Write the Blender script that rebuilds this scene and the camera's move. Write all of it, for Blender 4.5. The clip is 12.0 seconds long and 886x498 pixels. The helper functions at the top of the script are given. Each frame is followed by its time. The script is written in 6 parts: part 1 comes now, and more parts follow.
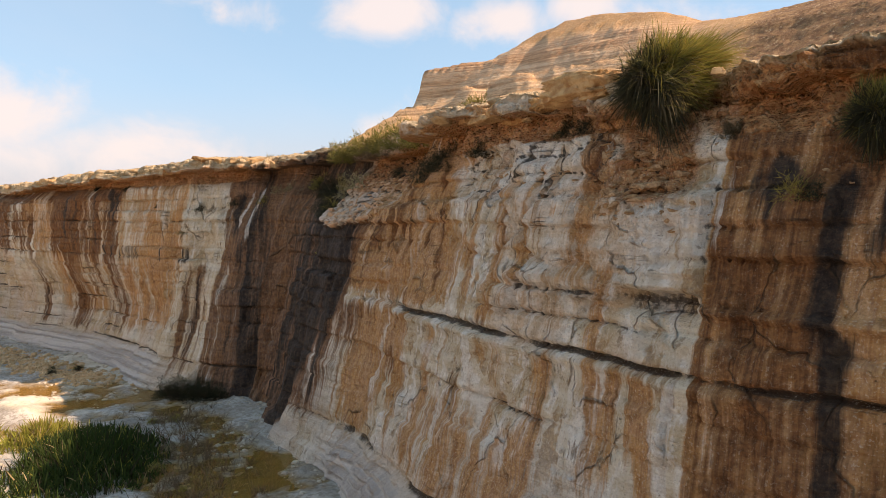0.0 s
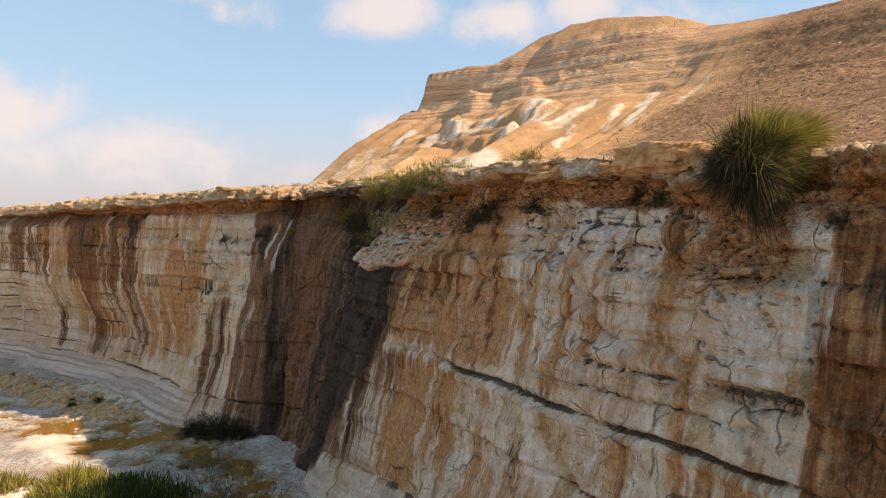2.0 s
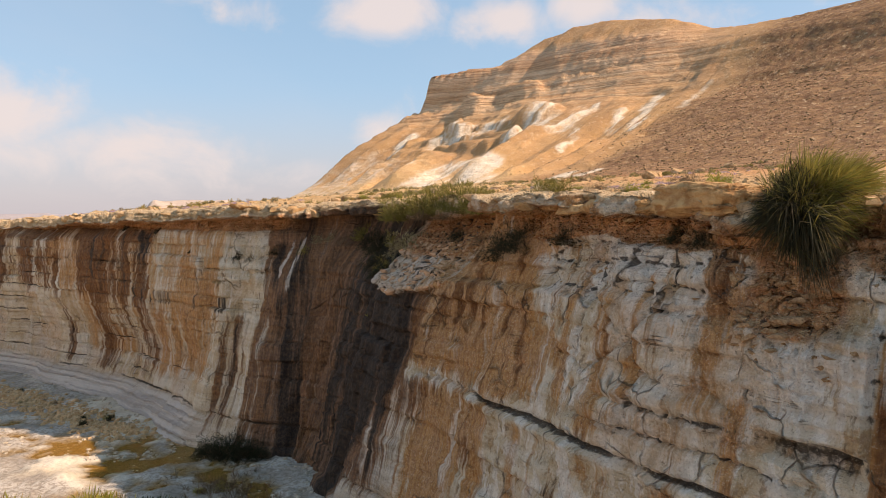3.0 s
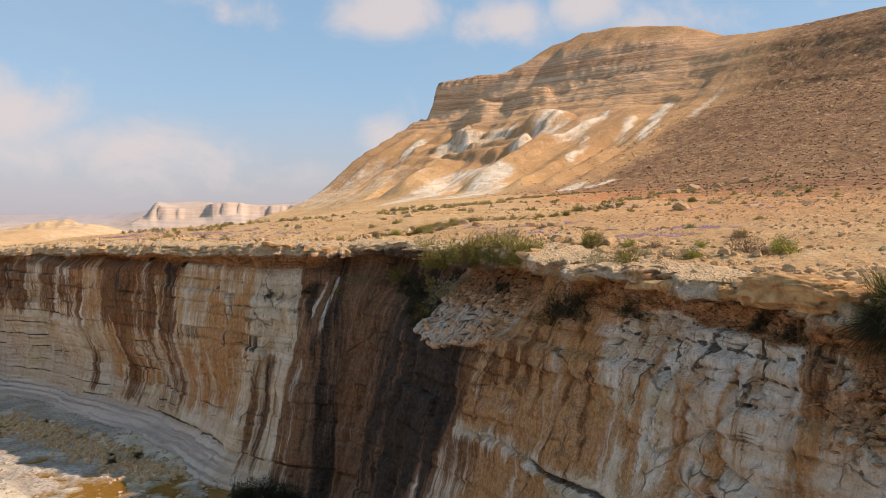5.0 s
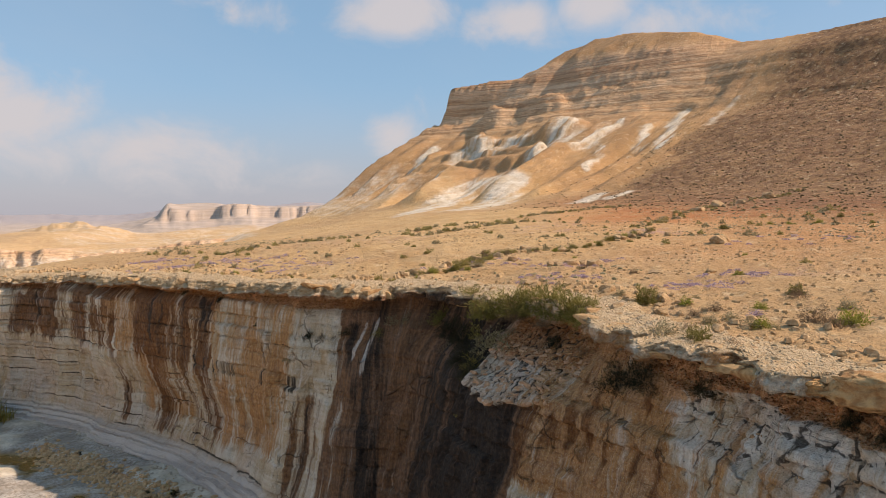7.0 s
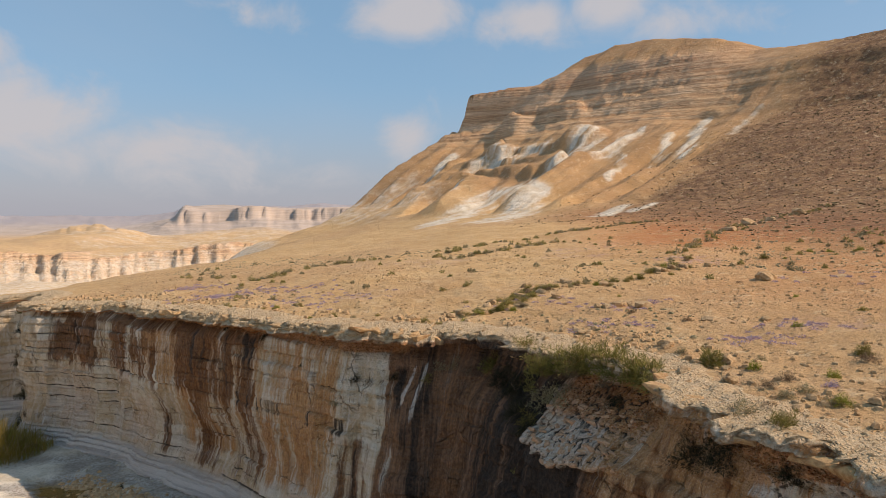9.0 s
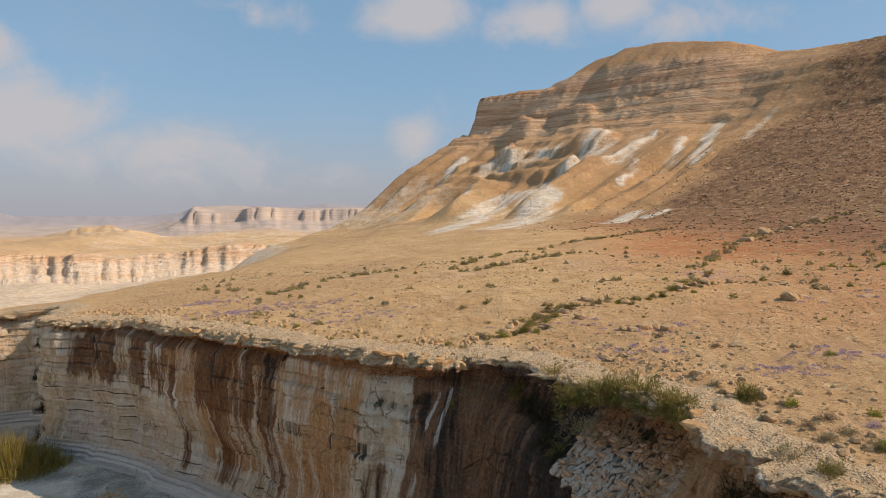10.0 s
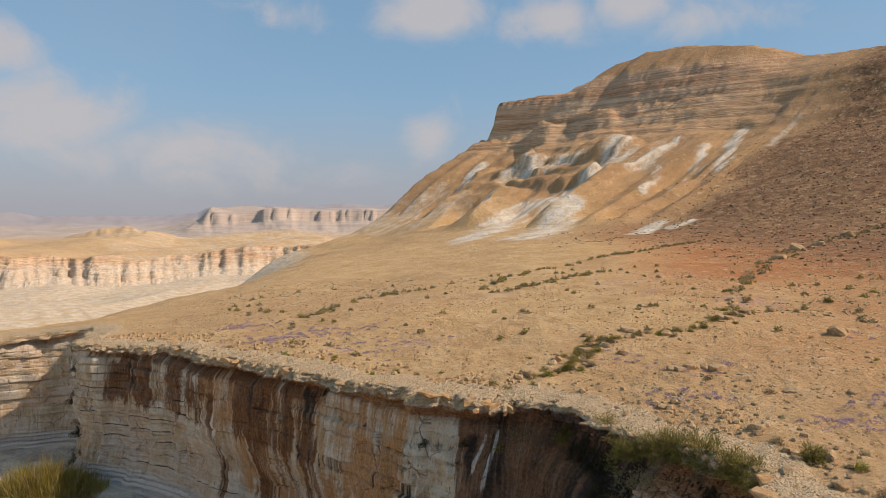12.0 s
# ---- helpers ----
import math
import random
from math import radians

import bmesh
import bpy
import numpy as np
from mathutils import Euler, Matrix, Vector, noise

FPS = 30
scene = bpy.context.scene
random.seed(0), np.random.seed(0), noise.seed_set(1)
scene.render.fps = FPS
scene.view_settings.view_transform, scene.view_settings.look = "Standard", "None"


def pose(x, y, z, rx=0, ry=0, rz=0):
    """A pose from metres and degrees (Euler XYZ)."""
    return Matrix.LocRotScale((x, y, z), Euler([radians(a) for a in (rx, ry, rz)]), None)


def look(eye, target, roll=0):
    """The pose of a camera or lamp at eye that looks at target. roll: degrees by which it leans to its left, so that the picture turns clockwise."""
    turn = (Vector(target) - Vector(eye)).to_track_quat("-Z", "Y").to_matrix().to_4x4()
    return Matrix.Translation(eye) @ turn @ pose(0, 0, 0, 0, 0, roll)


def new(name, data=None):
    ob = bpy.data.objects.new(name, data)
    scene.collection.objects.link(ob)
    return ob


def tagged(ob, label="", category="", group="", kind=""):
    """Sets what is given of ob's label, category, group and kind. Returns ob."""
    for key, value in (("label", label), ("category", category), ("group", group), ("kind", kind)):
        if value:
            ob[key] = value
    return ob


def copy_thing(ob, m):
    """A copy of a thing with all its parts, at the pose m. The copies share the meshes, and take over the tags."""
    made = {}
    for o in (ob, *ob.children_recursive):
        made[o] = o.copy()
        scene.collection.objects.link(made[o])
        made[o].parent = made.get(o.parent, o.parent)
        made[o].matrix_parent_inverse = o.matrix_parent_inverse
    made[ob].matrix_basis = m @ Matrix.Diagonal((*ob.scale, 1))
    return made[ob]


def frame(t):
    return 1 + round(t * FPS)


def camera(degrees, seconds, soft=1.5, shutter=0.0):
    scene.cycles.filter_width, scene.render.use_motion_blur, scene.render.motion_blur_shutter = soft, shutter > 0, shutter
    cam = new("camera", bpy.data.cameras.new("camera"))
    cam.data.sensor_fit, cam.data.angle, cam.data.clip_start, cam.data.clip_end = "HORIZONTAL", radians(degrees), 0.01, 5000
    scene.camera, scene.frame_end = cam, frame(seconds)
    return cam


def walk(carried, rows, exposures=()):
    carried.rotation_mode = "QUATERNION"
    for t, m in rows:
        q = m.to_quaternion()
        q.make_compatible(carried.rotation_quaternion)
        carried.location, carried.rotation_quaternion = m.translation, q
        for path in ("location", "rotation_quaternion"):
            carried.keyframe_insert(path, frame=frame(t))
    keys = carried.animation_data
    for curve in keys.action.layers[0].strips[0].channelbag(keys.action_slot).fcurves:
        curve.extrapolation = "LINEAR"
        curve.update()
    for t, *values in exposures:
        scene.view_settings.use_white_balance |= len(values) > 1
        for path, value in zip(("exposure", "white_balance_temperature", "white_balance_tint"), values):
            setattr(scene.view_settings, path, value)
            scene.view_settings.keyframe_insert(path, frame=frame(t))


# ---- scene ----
cam = camera(65.5, 12.0, soft=0.5)
METRES, EYE, TILT, LEAN, TURN = 12.0, 6.7, -2.5, 0.0, 0.0
ROWS = [
    (0.0, 0.0, 0.0, 0.0, 0.0, 0.0, -0.0),
    (0.5, -0.0233, 0.011, 0.0266, 0.02, -0.03, -0.03),
    (1.0, -0.048, 0.0234, 0.0543, 0.01, -0.06, -0.03),
    (1.5, -0.0719, 0.0358, 0.0799, 0.01, -0.05, -0.04),
    (2.0, -0.0972, 0.0481, 0.1086, -0.01, -0.06, -0.04),
    (2.5, -0.1211, 0.0583, 0.1356, -0.01, -0.07, -0.04),
    (3.0, -0.1477, 0.0692, 0.1657, -0.01, -0.04, -0.03),
    (5.0, -0.2534, 0.0986, 0.2884, 0.16, 0.02, -0.13),
    (5.5, -0.2785, 0.105, 0.3176, 0.26, 0.03, -0.16),
    (6.0, -0.3051, 0.1106, 0.3529, 0.42, 0.03, -0.17),
    (6.5, -0.3289, 0.1145, 0.3838, 0.61, 0.02, -0.18),
    (7.0, -0.3559, 0.1169, 0.4183, 0.85, 0.03, -0.2),
    (9.0, -0.469, 0.1277, 0.5565, 1.94, 0.06, -0.25),
    (9.5, -0.4952, 0.1364, 0.5927, 2.25, 0.07, -0.26),
    (10.0, -0.524, 0.1419, 0.6308, 2.57, 0.05, -0.27),
    (10.5, -0.5485, 0.1453, 0.6637, 2.86, 0.03, -0.29),
    (11.0, -0.5733, 0.1493, 0.6986, 3.17, 0.02, -0.3),
    (11.5, -0.597, 0.1528, 0.7284, 3.46, 0.0, -0.31),
    (12.0, -0.6236, 0.1582, 0.7592, 3.76, -0.02, -0.3),
]
EXPOSURE = [(0, 0.72, 7550, 22), (3, 0.47, 7450, 22), (5, 0.26, 7050, 20), (7, 0.13, 6850, 18), (9, -0.04, 6650, 16), (12, -0.15, 6600, 15)]
walk(cam, [(t, pose(0, 0, EYE, TILT, LEAN, TURN) @ pose(METRES * x, METRES * y, METRES * z, 90 + pitch, roll, yaw)) for t, x, y, z, yaw, pitch, roll in ROWS], EXPOSURE)

# ---- light: afternoon sun from beyond the rim, high thin clouds ----
SUN_EL, SUN_TO = 41.5, Vector((0.995, -0.1))
sun = new("sun", bpy.data.lights.new("sun", "SUN"))
sun.data.energy, sun.data.angle, sun.data.color = 4.5, radians(0.6), (1.0, 0.84, 0.66)
to_sun = Vector((SUN_TO.x * math.cos(radians(SUN_EL)), SUN_TO.y * math.cos(radians(SUN_EL)), math.sin(radians(SUN_EL))))
sun.matrix_world = look(to_sun * 80, (0, 0, 0))


class Nodes:
    """A small helper that links nodes of one tree."""

    def __init__(self, tree):
        self.tree = tree
        tree.nodes.clear()

    def add(self, kind, **settings):
        node = self.tree.nodes.new(kind)
        for key, value in settings.items():
            setattr(node, key, value)
        return node

    def put(self, socket, value):
        if isinstance(value, bpy.types.NodeSocket):
            self.tree.links.new(value, socket)
        elif isinstance(value, (tuple, list)) and len(value) == 3 and socket.type == "RGBA":
            socket.default_value = (*value, 1)
        else:
            socket.default_value = value

    def math(self, op, a, b=0.0, clamp=False):
        n = self.add("ShaderNodeMath", operation=op, use_clamp=clamp)
        self.put(n.inputs[0], a)
        self.put(n.inputs[1], b)
        return n.outputs[0]

    def mix(self, fac, a, b, blend="MIX"):
        n = self.add("ShaderNodeMix", data_type="RGBA", blend_type=blend)
        self.put(n.inputs[0], fac)
        self.put(n.inputs[6], a)
        self.put(n.inputs[7], b)
        return n.outputs[2]

    def noise(self, vector, scale, detail=4.0, rough=0.55, warp=0.0):
        n = self.add("ShaderNodeTexNoise")
        self.put(n.inputs["Vector"], vector)
        self.put(n.inputs["Scale"], scale)
        self.put(n.inputs["Detail"], detail)
        self.put(n.inputs["Roughness"], rough)
        self.put(n.inputs["Distortion"], warp)
        return n.outputs[0]

    def stretch(self, vector, sx, sy, sz):
        n = self.add("ShaderNodeVectorMath", operation="MULTIPLY")
        self.put(n.inputs[0], vector)
        n.inputs[1].default_value = (sx, sy, sz)
        return n.outputs[0]

    def step(self, value, lo, hi, a=0.0, b=1.0):
        n = self.add("ShaderNodeMapRange", interpolation_type="SMOOTHSTEP")
        self.put(n.inputs["Value"], value)
        for key, v in (("From Min", lo), ("From Max", hi), ("To Min", a), ("To Max", b)):
            n.inputs[key].default_value = v
        return n.outputs[0]

    def attr(self, name):
        return self.add("ShaderNodeAttribute", attribute_name=name).outputs["Fac"]

    def bump(self, height, strength, distance, normal=None):
        n = self.add("ShaderNodeBump")
        self.put(n.inputs["Height"], height)
        n.inputs["Strength"].default_value, n.inputs["Distance"].default_value = strength, distance
        if normal is not None:
            self.put(n.inputs["Normal"], normal)
        return n.outputs[0]

    def out(self, colour, rough=0.9, normal=None, **more):
        p = self.add("ShaderNodeBsdfPrincipled")
        self.put(p.inputs["Base Color"], colour)
        self.put(p.inputs["Roughness"], rough)
        p.inputs["Specular IOR Level"].default_value = 0.25
        for key, v in more.items():
            self.put(p.inputs[key.replace("_", " ")], v)
        if normal is not None:
            self.put(p.inputs["Normal"], normal)
        o = self.add("ShaderNodeOutputMaterial")
        self.tree.links.new(p.outputs[0], o.inputs["Surface"])


world = bpy.data.worlds.new("world")
world.use_nodes = True
scene.world = world
w = Nodes(world.node_tree)
sky = w.add("ShaderNodeTexSky", sky_type="NISHITA", sun_disc=False, sun_elevation=radians(SUN_EL), sun_rotation=math.atan2(SUN_TO.x, SUN_TO.y), air_density=1.0, dust_density=0.7, ozone_density=1.0, altitude=400)
way = w.add("ShaderNodeTexCoord").outputs["Generated"]
parts_of_way = w.add("ShaderNodeSeparateXYZ")
w.put(parts_of_way.inputs[0], way)
# clouds: soft heaps at their bearings (degrees), ragged by noise on a flat layer
level = w.math("MAXIMUM", w.math("ADD", parts_of_way.outputs[2], 0.12), 0.03)
layer = w.add("ShaderNodeCombineXYZ")
w.put(layer.inputs[0], w.math("DIVIDE", parts_of_way.outputs[0], level))
w.put(layer.inputs[1], w.math("DIVIDE", parts_of_way.outputs[1], level))
ragged = w.noise(w.stretch(way, 1, 1, 1.6), 7.5, 7.0, 0.6, 0.4)
bearing = w.math("MULTIPLY", w.math("ARCTAN2", parts_of_way.outputs[0], parts_of_way.outputs[1]), 57.2958)
height_angle = w.math("MULTIPLY", w.math("ARCSINE", parts_of_way.outputs[2]), 57.2958)
heap = 0.0
for az, el, wide, tall, power in ((-33, 7.5, 7.5, 3.4, 0.85), (-38, 11.5, 5.0, 2.5, 0.8), (-4.5, 16.6, 5.6, 2.6, 0.9), (4.8, 15.8, 4.8, 2.6, 0.85), (11.2, 16.6, 4, 2.4, 0.78), (-5.0, 6.2, 2.8, 3.2, 0.72),
                                  (-19.5, 16.0, 8, 1.9, 0.52), (17.8, 15, 6.5, 2.2, 0.6), (-24, 5.0, 14, 3.4, 0.70), (-12, 4.0, 8, 2.0, 0.45), (30, 19, 7, 3, 0.7), (-60, 14, 12, 5, 0.8), (70, 25, 20, 7, 0.7), (-120, 30, 25, 9, 0.7), (150, 25, 22, 8, 0.7)):
    dx = w.math("DIVIDE", w.math("SUBTRACT", bearing, az), wide)
    dy = w.math("DIVIDE", w.math("SUBTRACT", height_angle, el), tall)
    lump = w.math("MULTIPLY", w.math("EXPONENT", w.math("MULTIPLY", w.math("ADD", w.math("MULTIPLY", dx, dx), w.math("MULTIPLY", dy, dy)), -1.0)), power)
    heap = w.math("MAXIMUM", heap, lump)
cover = w.step(w.math("ADD", heap, w.math("MULTIPLY", w.math("SUBTRACT", ragged, 0.5), 1.3)), 0.25, 0.80, 0.0, 0.85)
veil = w.noise(w.stretch(layer.outputs[0], 0.6, 0.25, 1), 1.3, 4.0, 0.5)
cover = w.math("MAXIMUM", cover, w.step(veil, 0.45, 0.8, 0.0, 0.12))
horizon_haze = w.step(parts_of_way.outputs[2], -0.02, 0.20, 0.9, 0.0)
sky_blue = w.mix(0.6, sky.outputs[0], (1.75, 3.45, 4.9))
sky_lit = w.mix(horizon_haze, sky_blue, (3.1, 3.1, 3.4))
sky_lit = w.mix(cover, sky_lit, (4.5, 4.4, 4.4))
back = w.add("ShaderNodeBackground")
w.put(back.inputs[0], sky_lit)
back.inputs[1].default_value = 0.128
w.tree.links.new(back.outputs[0], w.add("ShaderNodeOutputWorld").inputs[0])

# ---- numbers: noise on arrays, the plan of the rim, the lie of the land ----
def hashed(ix, iy, seed):
    h = (ix.astype(np.int64) * 374761393 + iy.astype(np.int64) * 668265263 + seed * 974634777) & 0xFFFFFFFF
    h = ((h ^ (h >> 13)) * 1274126177) & 0xFFFFFFFF
    return ((h ^ (h >> 16)) & 0xFFFF) / 65535.0


def value_noise(x, y, seed=0):
    ix, iy = np.floor(x), np.floor(y)
    fx, fy = x - ix, y - iy
    fx, fy = fx * fx * fx * (fx * (fx * 6 - 15) + 10), fy * fy * fy * (fy * (fy * 6 - 15) + 10)
    a, b = hashed(ix, iy, seed), hashed(ix + 1, iy, seed)
    c, d = hashed(ix, iy + 1, seed), hashed(ix + 1, iy + 1, seed)
    return (a + (b - a) * fx) * (1 - fy) + (c + (d - c) * fx) * fy


def fbm(x, y, octaves=4, seed=0, gain=0.5):
    """Layered noise between about -1 and 1."""
    x, y = np.asarray(x, float), np.asarray(y, float)
    total, size, norm = 0.0, 1.0, 0.0
    for k in range(octaves):
        total = total + size * (value_noise(x, y, seed + 17 * k) * 2 - 1)
        norm += size
        x, y, size = x * 2.03 + 3.1 * y * 0.1, y * 2.03 - 0.31 * x * 0.1, size * gain
    return total / norm


def ridged(x, y, octaves=4, seed=0):
    return 1 - np.abs(fbm(x, y, octaves, seed)) * 2


def cells(x, y, seed=0, jitter=0.8):
    """Distance to the nearest and second nearest scattered point, and a number for the cell."""
    ix, iy = np.floor(x), np.floor(y)
    d1 = np.full(np.shape(x), 9.0)
    d2, who = d1.copy(), np.zeros(np.shape(x))
    for ox in (-1, 0, 1):
        for oy in (-1, 0, 1):
            cx, cy = ix + ox, iy + oy
            px = cx + 0.5 + jitter * (hashed(cx, cy, seed) - 0.5)
            py = cy + 0.5 + jitter * (hashed(cx, cy, seed + 5) - 0.5)
            d = np.hypot(px - x, py - y)
            nearer = d < d1
            d2 = np.where(nearer, d1, np.minimum(d2, d))
            who = np.where(nearer, hashed(cx, cy, seed + 9), who)
            d1 = np.where(nearer, d, d1)
    return d1, d2, who


def smooth(x, lo, hi):
    t = np.clip((np.asarray(x, float) - lo) / (hi - lo), 0, 1)
    return t * t * (3 - 2 * t)


def bell(x, middle, width):
    return np.exp(-(((np.asarray(x, float) - middle) / width) ** 2))


# the cliff's foot line in plan, at mid height, from behind the camera's right to far ahead on the left
PLAN = [(22, -30), (14, -8), (9, 2.5), (6.2, 6.3), (4.4, 8.55), (3.2, 9.8), (1.7, 11.6), (0.95, 13.1), (0.15, 14.85), (-0.6, 16.4), (-1.5, 18.1), (-2.5, 19.7),
        (-3.6, 21), (-4.4, 22.3), (-5, 24), (-5.7, 25.5), (-6.6, 26.2), (-7.5, 26.35), (-8.8, 27), (-10.6, 28), (-11.7, 29.1), (-14.6, 31.1), (-17.4, 33.2),
        (-20, 35.1), (-22, 36.4), (-25, 38.9), (-28.5, 40.4), (-31.3, 41.1), (-32.8, 42.4), (-33.4, 44.6), (-34.6, 47.2), (-37, 47.6), (-41, 45.5), (-48, 42.5), (-66, 40)]


def catmull(points, n):
    p = np.array(points, float)
    p = np.vstack([2 * p[0] - p[1], p, 2 * p[-1] - p[-2]])
    rows = []
    for i in range(1, len(p) - 2):
        t = np.linspace(0, 1, n, endpoint=False)[:, None]
        a, b, c, d = p[i - 1], p[i], p[i + 1], p[i + 2]
        rows.append(0.5 * (2 * b + (c - a) * t + (2 * a - 5 * b + 4 * c - d) * t * t + (3 * b - a - 3 * c + d) * t ** 3))
    return np.vstack(rows + [p[-2][None]])


fine = catmull(PLAN, 40)
LENGTH = np.r_[0, np.cumsum(np.hypot(*np.diff(fine, axis=0).T))]
U0 = LENGTH[40]  # arc length counts from the second point of the plan


def plan_at(u):
    s = np.asarray(u, float) + U0
    return np.stack([np.interp(s, LENGTH, fine[:, 0]), np.interp(s, LENGTH, fine[:, 1])], -1)


def outward(u):
    d = plan_at(np.asarray(u) + 0.45) - plan_at(np.asarray(u) - 0.45)
    d /= np.linalg.norm(d, axis=-1, keepdims=True)
    return np.stack([-d[..., 1], d[..., 0]], -1)


def setback(u):
    """How far the rim stands back of the wall's middle."""
    u = np.asarray(u, float)
    main = np.interp(u, [17, 19, 21.5, 25, 29, 31.0, 31.7, 34, 36, 39, 41, 43, 45.5, 48, 60], [1.0, 1.25, 0.95, 0.95, 1.15, 1.25, 2.4, 2.6, 1.9, 1.4, 1.4, 0.95, 0.8, 0.6, 0.6])
    return main + 0.12 * fbm(u * 0.45, 0 * u, 3, 4) + 0.26 * fbm(u * 0.9, 0 * u, 4, 14)


def hill_coords(x, y):
    """Distance up the hill from its foot line, and along it."""
    return (x - 14) * 0.77 + (y - 97) * 0.64, -(x - 14) * 0.64 + (y - 97) * 0.77


def land(x, y, detail=True):
    """Height of the plateau, the hill and the lower country behind it."""
    x, y = np.asarray(x, float), np.asarray(y, float)
    r = np.hypot(x, y)
    z = 8.05 + 0.069 * np.clip(x, -60, 70) + 0.052 * np.clip(y, -20, 160)
    z = z + 0.35 * fbm(x * 0.06, y * 0.06, 3, 21) * smooth(y, 18, 50)
    z = z - 0.05 * np.clip(-(x + 5), 0, 60) * smooth(y, 45, 88)
    z = z - 0.02 * np.clip(y - 70, 0, 90) * smooth(-x, 0, 30)
    # the plateau ends on the left and falls to pale badlands
    edge = -37 - 0.05 * (y - 60) + 5 * fbm(y * 0.03, x * 0.004, 2, 31)
    fall = smooth(edge - x, -6, 48) * smooth(y, 48, 62)
    mounds = 5.5 * fbm(x * 0.016, y * 0.012, 2, 41) + 2.2 * ridged(x * 0.022, y * 0.014, 2, 44) + 0.25 * fbm(x * 0.12, y * 0.1, 3, 45)
    low = -5.5 - 0.027 * np.clip(r - 90, 0, 330) + mounds * smooth(edge - x, 8, 50)
    z = z * (1 - fall) + low * fall
    # low red cliffs across the valley, and the plain above them
    ru = r + 14 * fbm(np.arctan2(x, y) * 14, r * 0.004, 3, 51) + 30 * fbm(np.arctan2(x, y) * 5, 0 * x, 2, 53)
    bearing_left = -np.degrees(np.arctan2(x, y))
    buttress = 13 * fbm(bearing_left * 0.45, r * 0.004, 4, 55) + 5 * fbm(bearing_left * 2.3, r * 0.02, 3, 56)
    rb = ru + buttress
    step_up = 0.22 * smooth(rb, 384, 397) + 0.36 * smooth(rb, 397, 400.5) + 0.16 * smooth(rb, 403, 405) + 0.26 * smooth(rb, 408, 411)
    walled = smooth(bearing_left + 0.5 * fbm(r * 0.05, 0 * r, 2, 57), 13.4, 14.2)
    z = z + smooth(bearing_left, 2, 6) * 12.5 * (step_up * walled + smooth(r, 400, 620) * (1 - walled))
    # the hill: a foot, a long slope with gullies, ledges of rock and a flat cap
    w_, s_ = hill_coords(x, y)
    s_w = s_ + 1.8 * fbm(x * 0.05, y * 0.05, 3, 61)
    top = np.interp(s_w, [-120, -30, 0, 16, 24, 40, 50, 57, 62, 66, 72, 82], [55, 50.5, 49.5, 50.2, 54.4, 57.0, 57.2, 55.2, 52.0, 49.4, 47.3, 46.2])
    q = smooth(s_w, 42, 70)
    foot = 14.2 - 5.0 * q
    run = np.interp(s_w, [-120, -30, 18, 53, 65, 82], [80, 70, 66, 62, 54, 44])
    gully = ridged(s_w * 0.075 + 0.12 * fbm(w_ * 0.05, s_w * 0.05, 2, 62), w_ * 0.008, 3, 63)
    wg = w_ + 3.0 * (gully - 0.4) * smooth(w_, 2, 14) * (0.15 + 0.85 * smooth(s_w, -4, 14)) * (1 - smooth(w_, 28, 42)) + 0.5 * fbm(x * 0.09, y * 0.09, 3, 65)
    for s0, w0, rs, rw, up in ((33, 32, 4.0, 3.5, 4.5), (30, 20.5, 2.2, 2, 4.0), (33.5, 18, 1.8, 1.6, 3.5), (54, 29, 2.6, 3, 4.5), (46, 18.5, 10, 2.2, 3.2), (62, 40, 4, 3, 3.0), (50, 45, 6, 2, 2.5)):
        wg = wg + up * np.exp(-np.abs((s_w - s0 + 0.8 * fbm(x * 0.3, y * 0.3, 2, 60)) / rs) ** 5 - np.abs((w_ - w0 + 1.0 * fbm(x * 0.25, y * 0.25, 2, 59)) / rw) ** 4)
    ribs = 0.0
    for s0, w0, s1, w1, wide, tall in ((24.5, 27, 23.0, -1, 5.0, 3.4), (47, 17, 35, -5, 6.0, 3.6), (56, 15, 47, 1, 5.0, -3.2), (67, 30, 63, 6, 5.0, 2.6), (17.5, 23, 14, 1, 2.6, 1.3), (11, 25, 8, 3, 2.6, 1.3), (5, 27, 2, 5, 2.6, 1.1), (30, 12, 27, -2, 3.0, -1.2)):
        ds, dw = s1 - s0, w1 - w0
        along = np.clip(((s_w - s0) * ds + (w_ - w0) * dw) / (ds * ds + dw * dw), 0, 1)
        ribs = ribs + tall * np.clip(1 - np.hypot(s_w - s0 - along * ds, w_ - w0 - along * dw) / wide, 0, 1) * smooth(along, 0, 0.25) * (1 - smooth(along, 0.75, 1.0))
    f = np.clip((wg + 12 * q) / (run + 12 * q), -0.3, 1.3)
    prof = np.interp(f, [-0.3, 0.0, 0.12, 0.35, 0.55, 0.7, 0.80, 0.90, 1.02, 1.3], [-0.05, 0.0, 0.05, 0.22, 0.40, 0.52, 0.66, 0.86, 0.985, 1.0])
    spur = np.interp(f, [-0.3, 0.0, 0.18, 0.35, 0.58, 0.74, 0.87, 0.895, 0.93, 1.3], [-0.05, 0.0, 0.08, 0.20, 0.46, 0.60, 0.73, 0.80, 0.985, 1.0])
    prof = prof + (spur - prof) * smooth(s_w, 60, 72)
    hz = foot + (top - foot) * prof + ribs
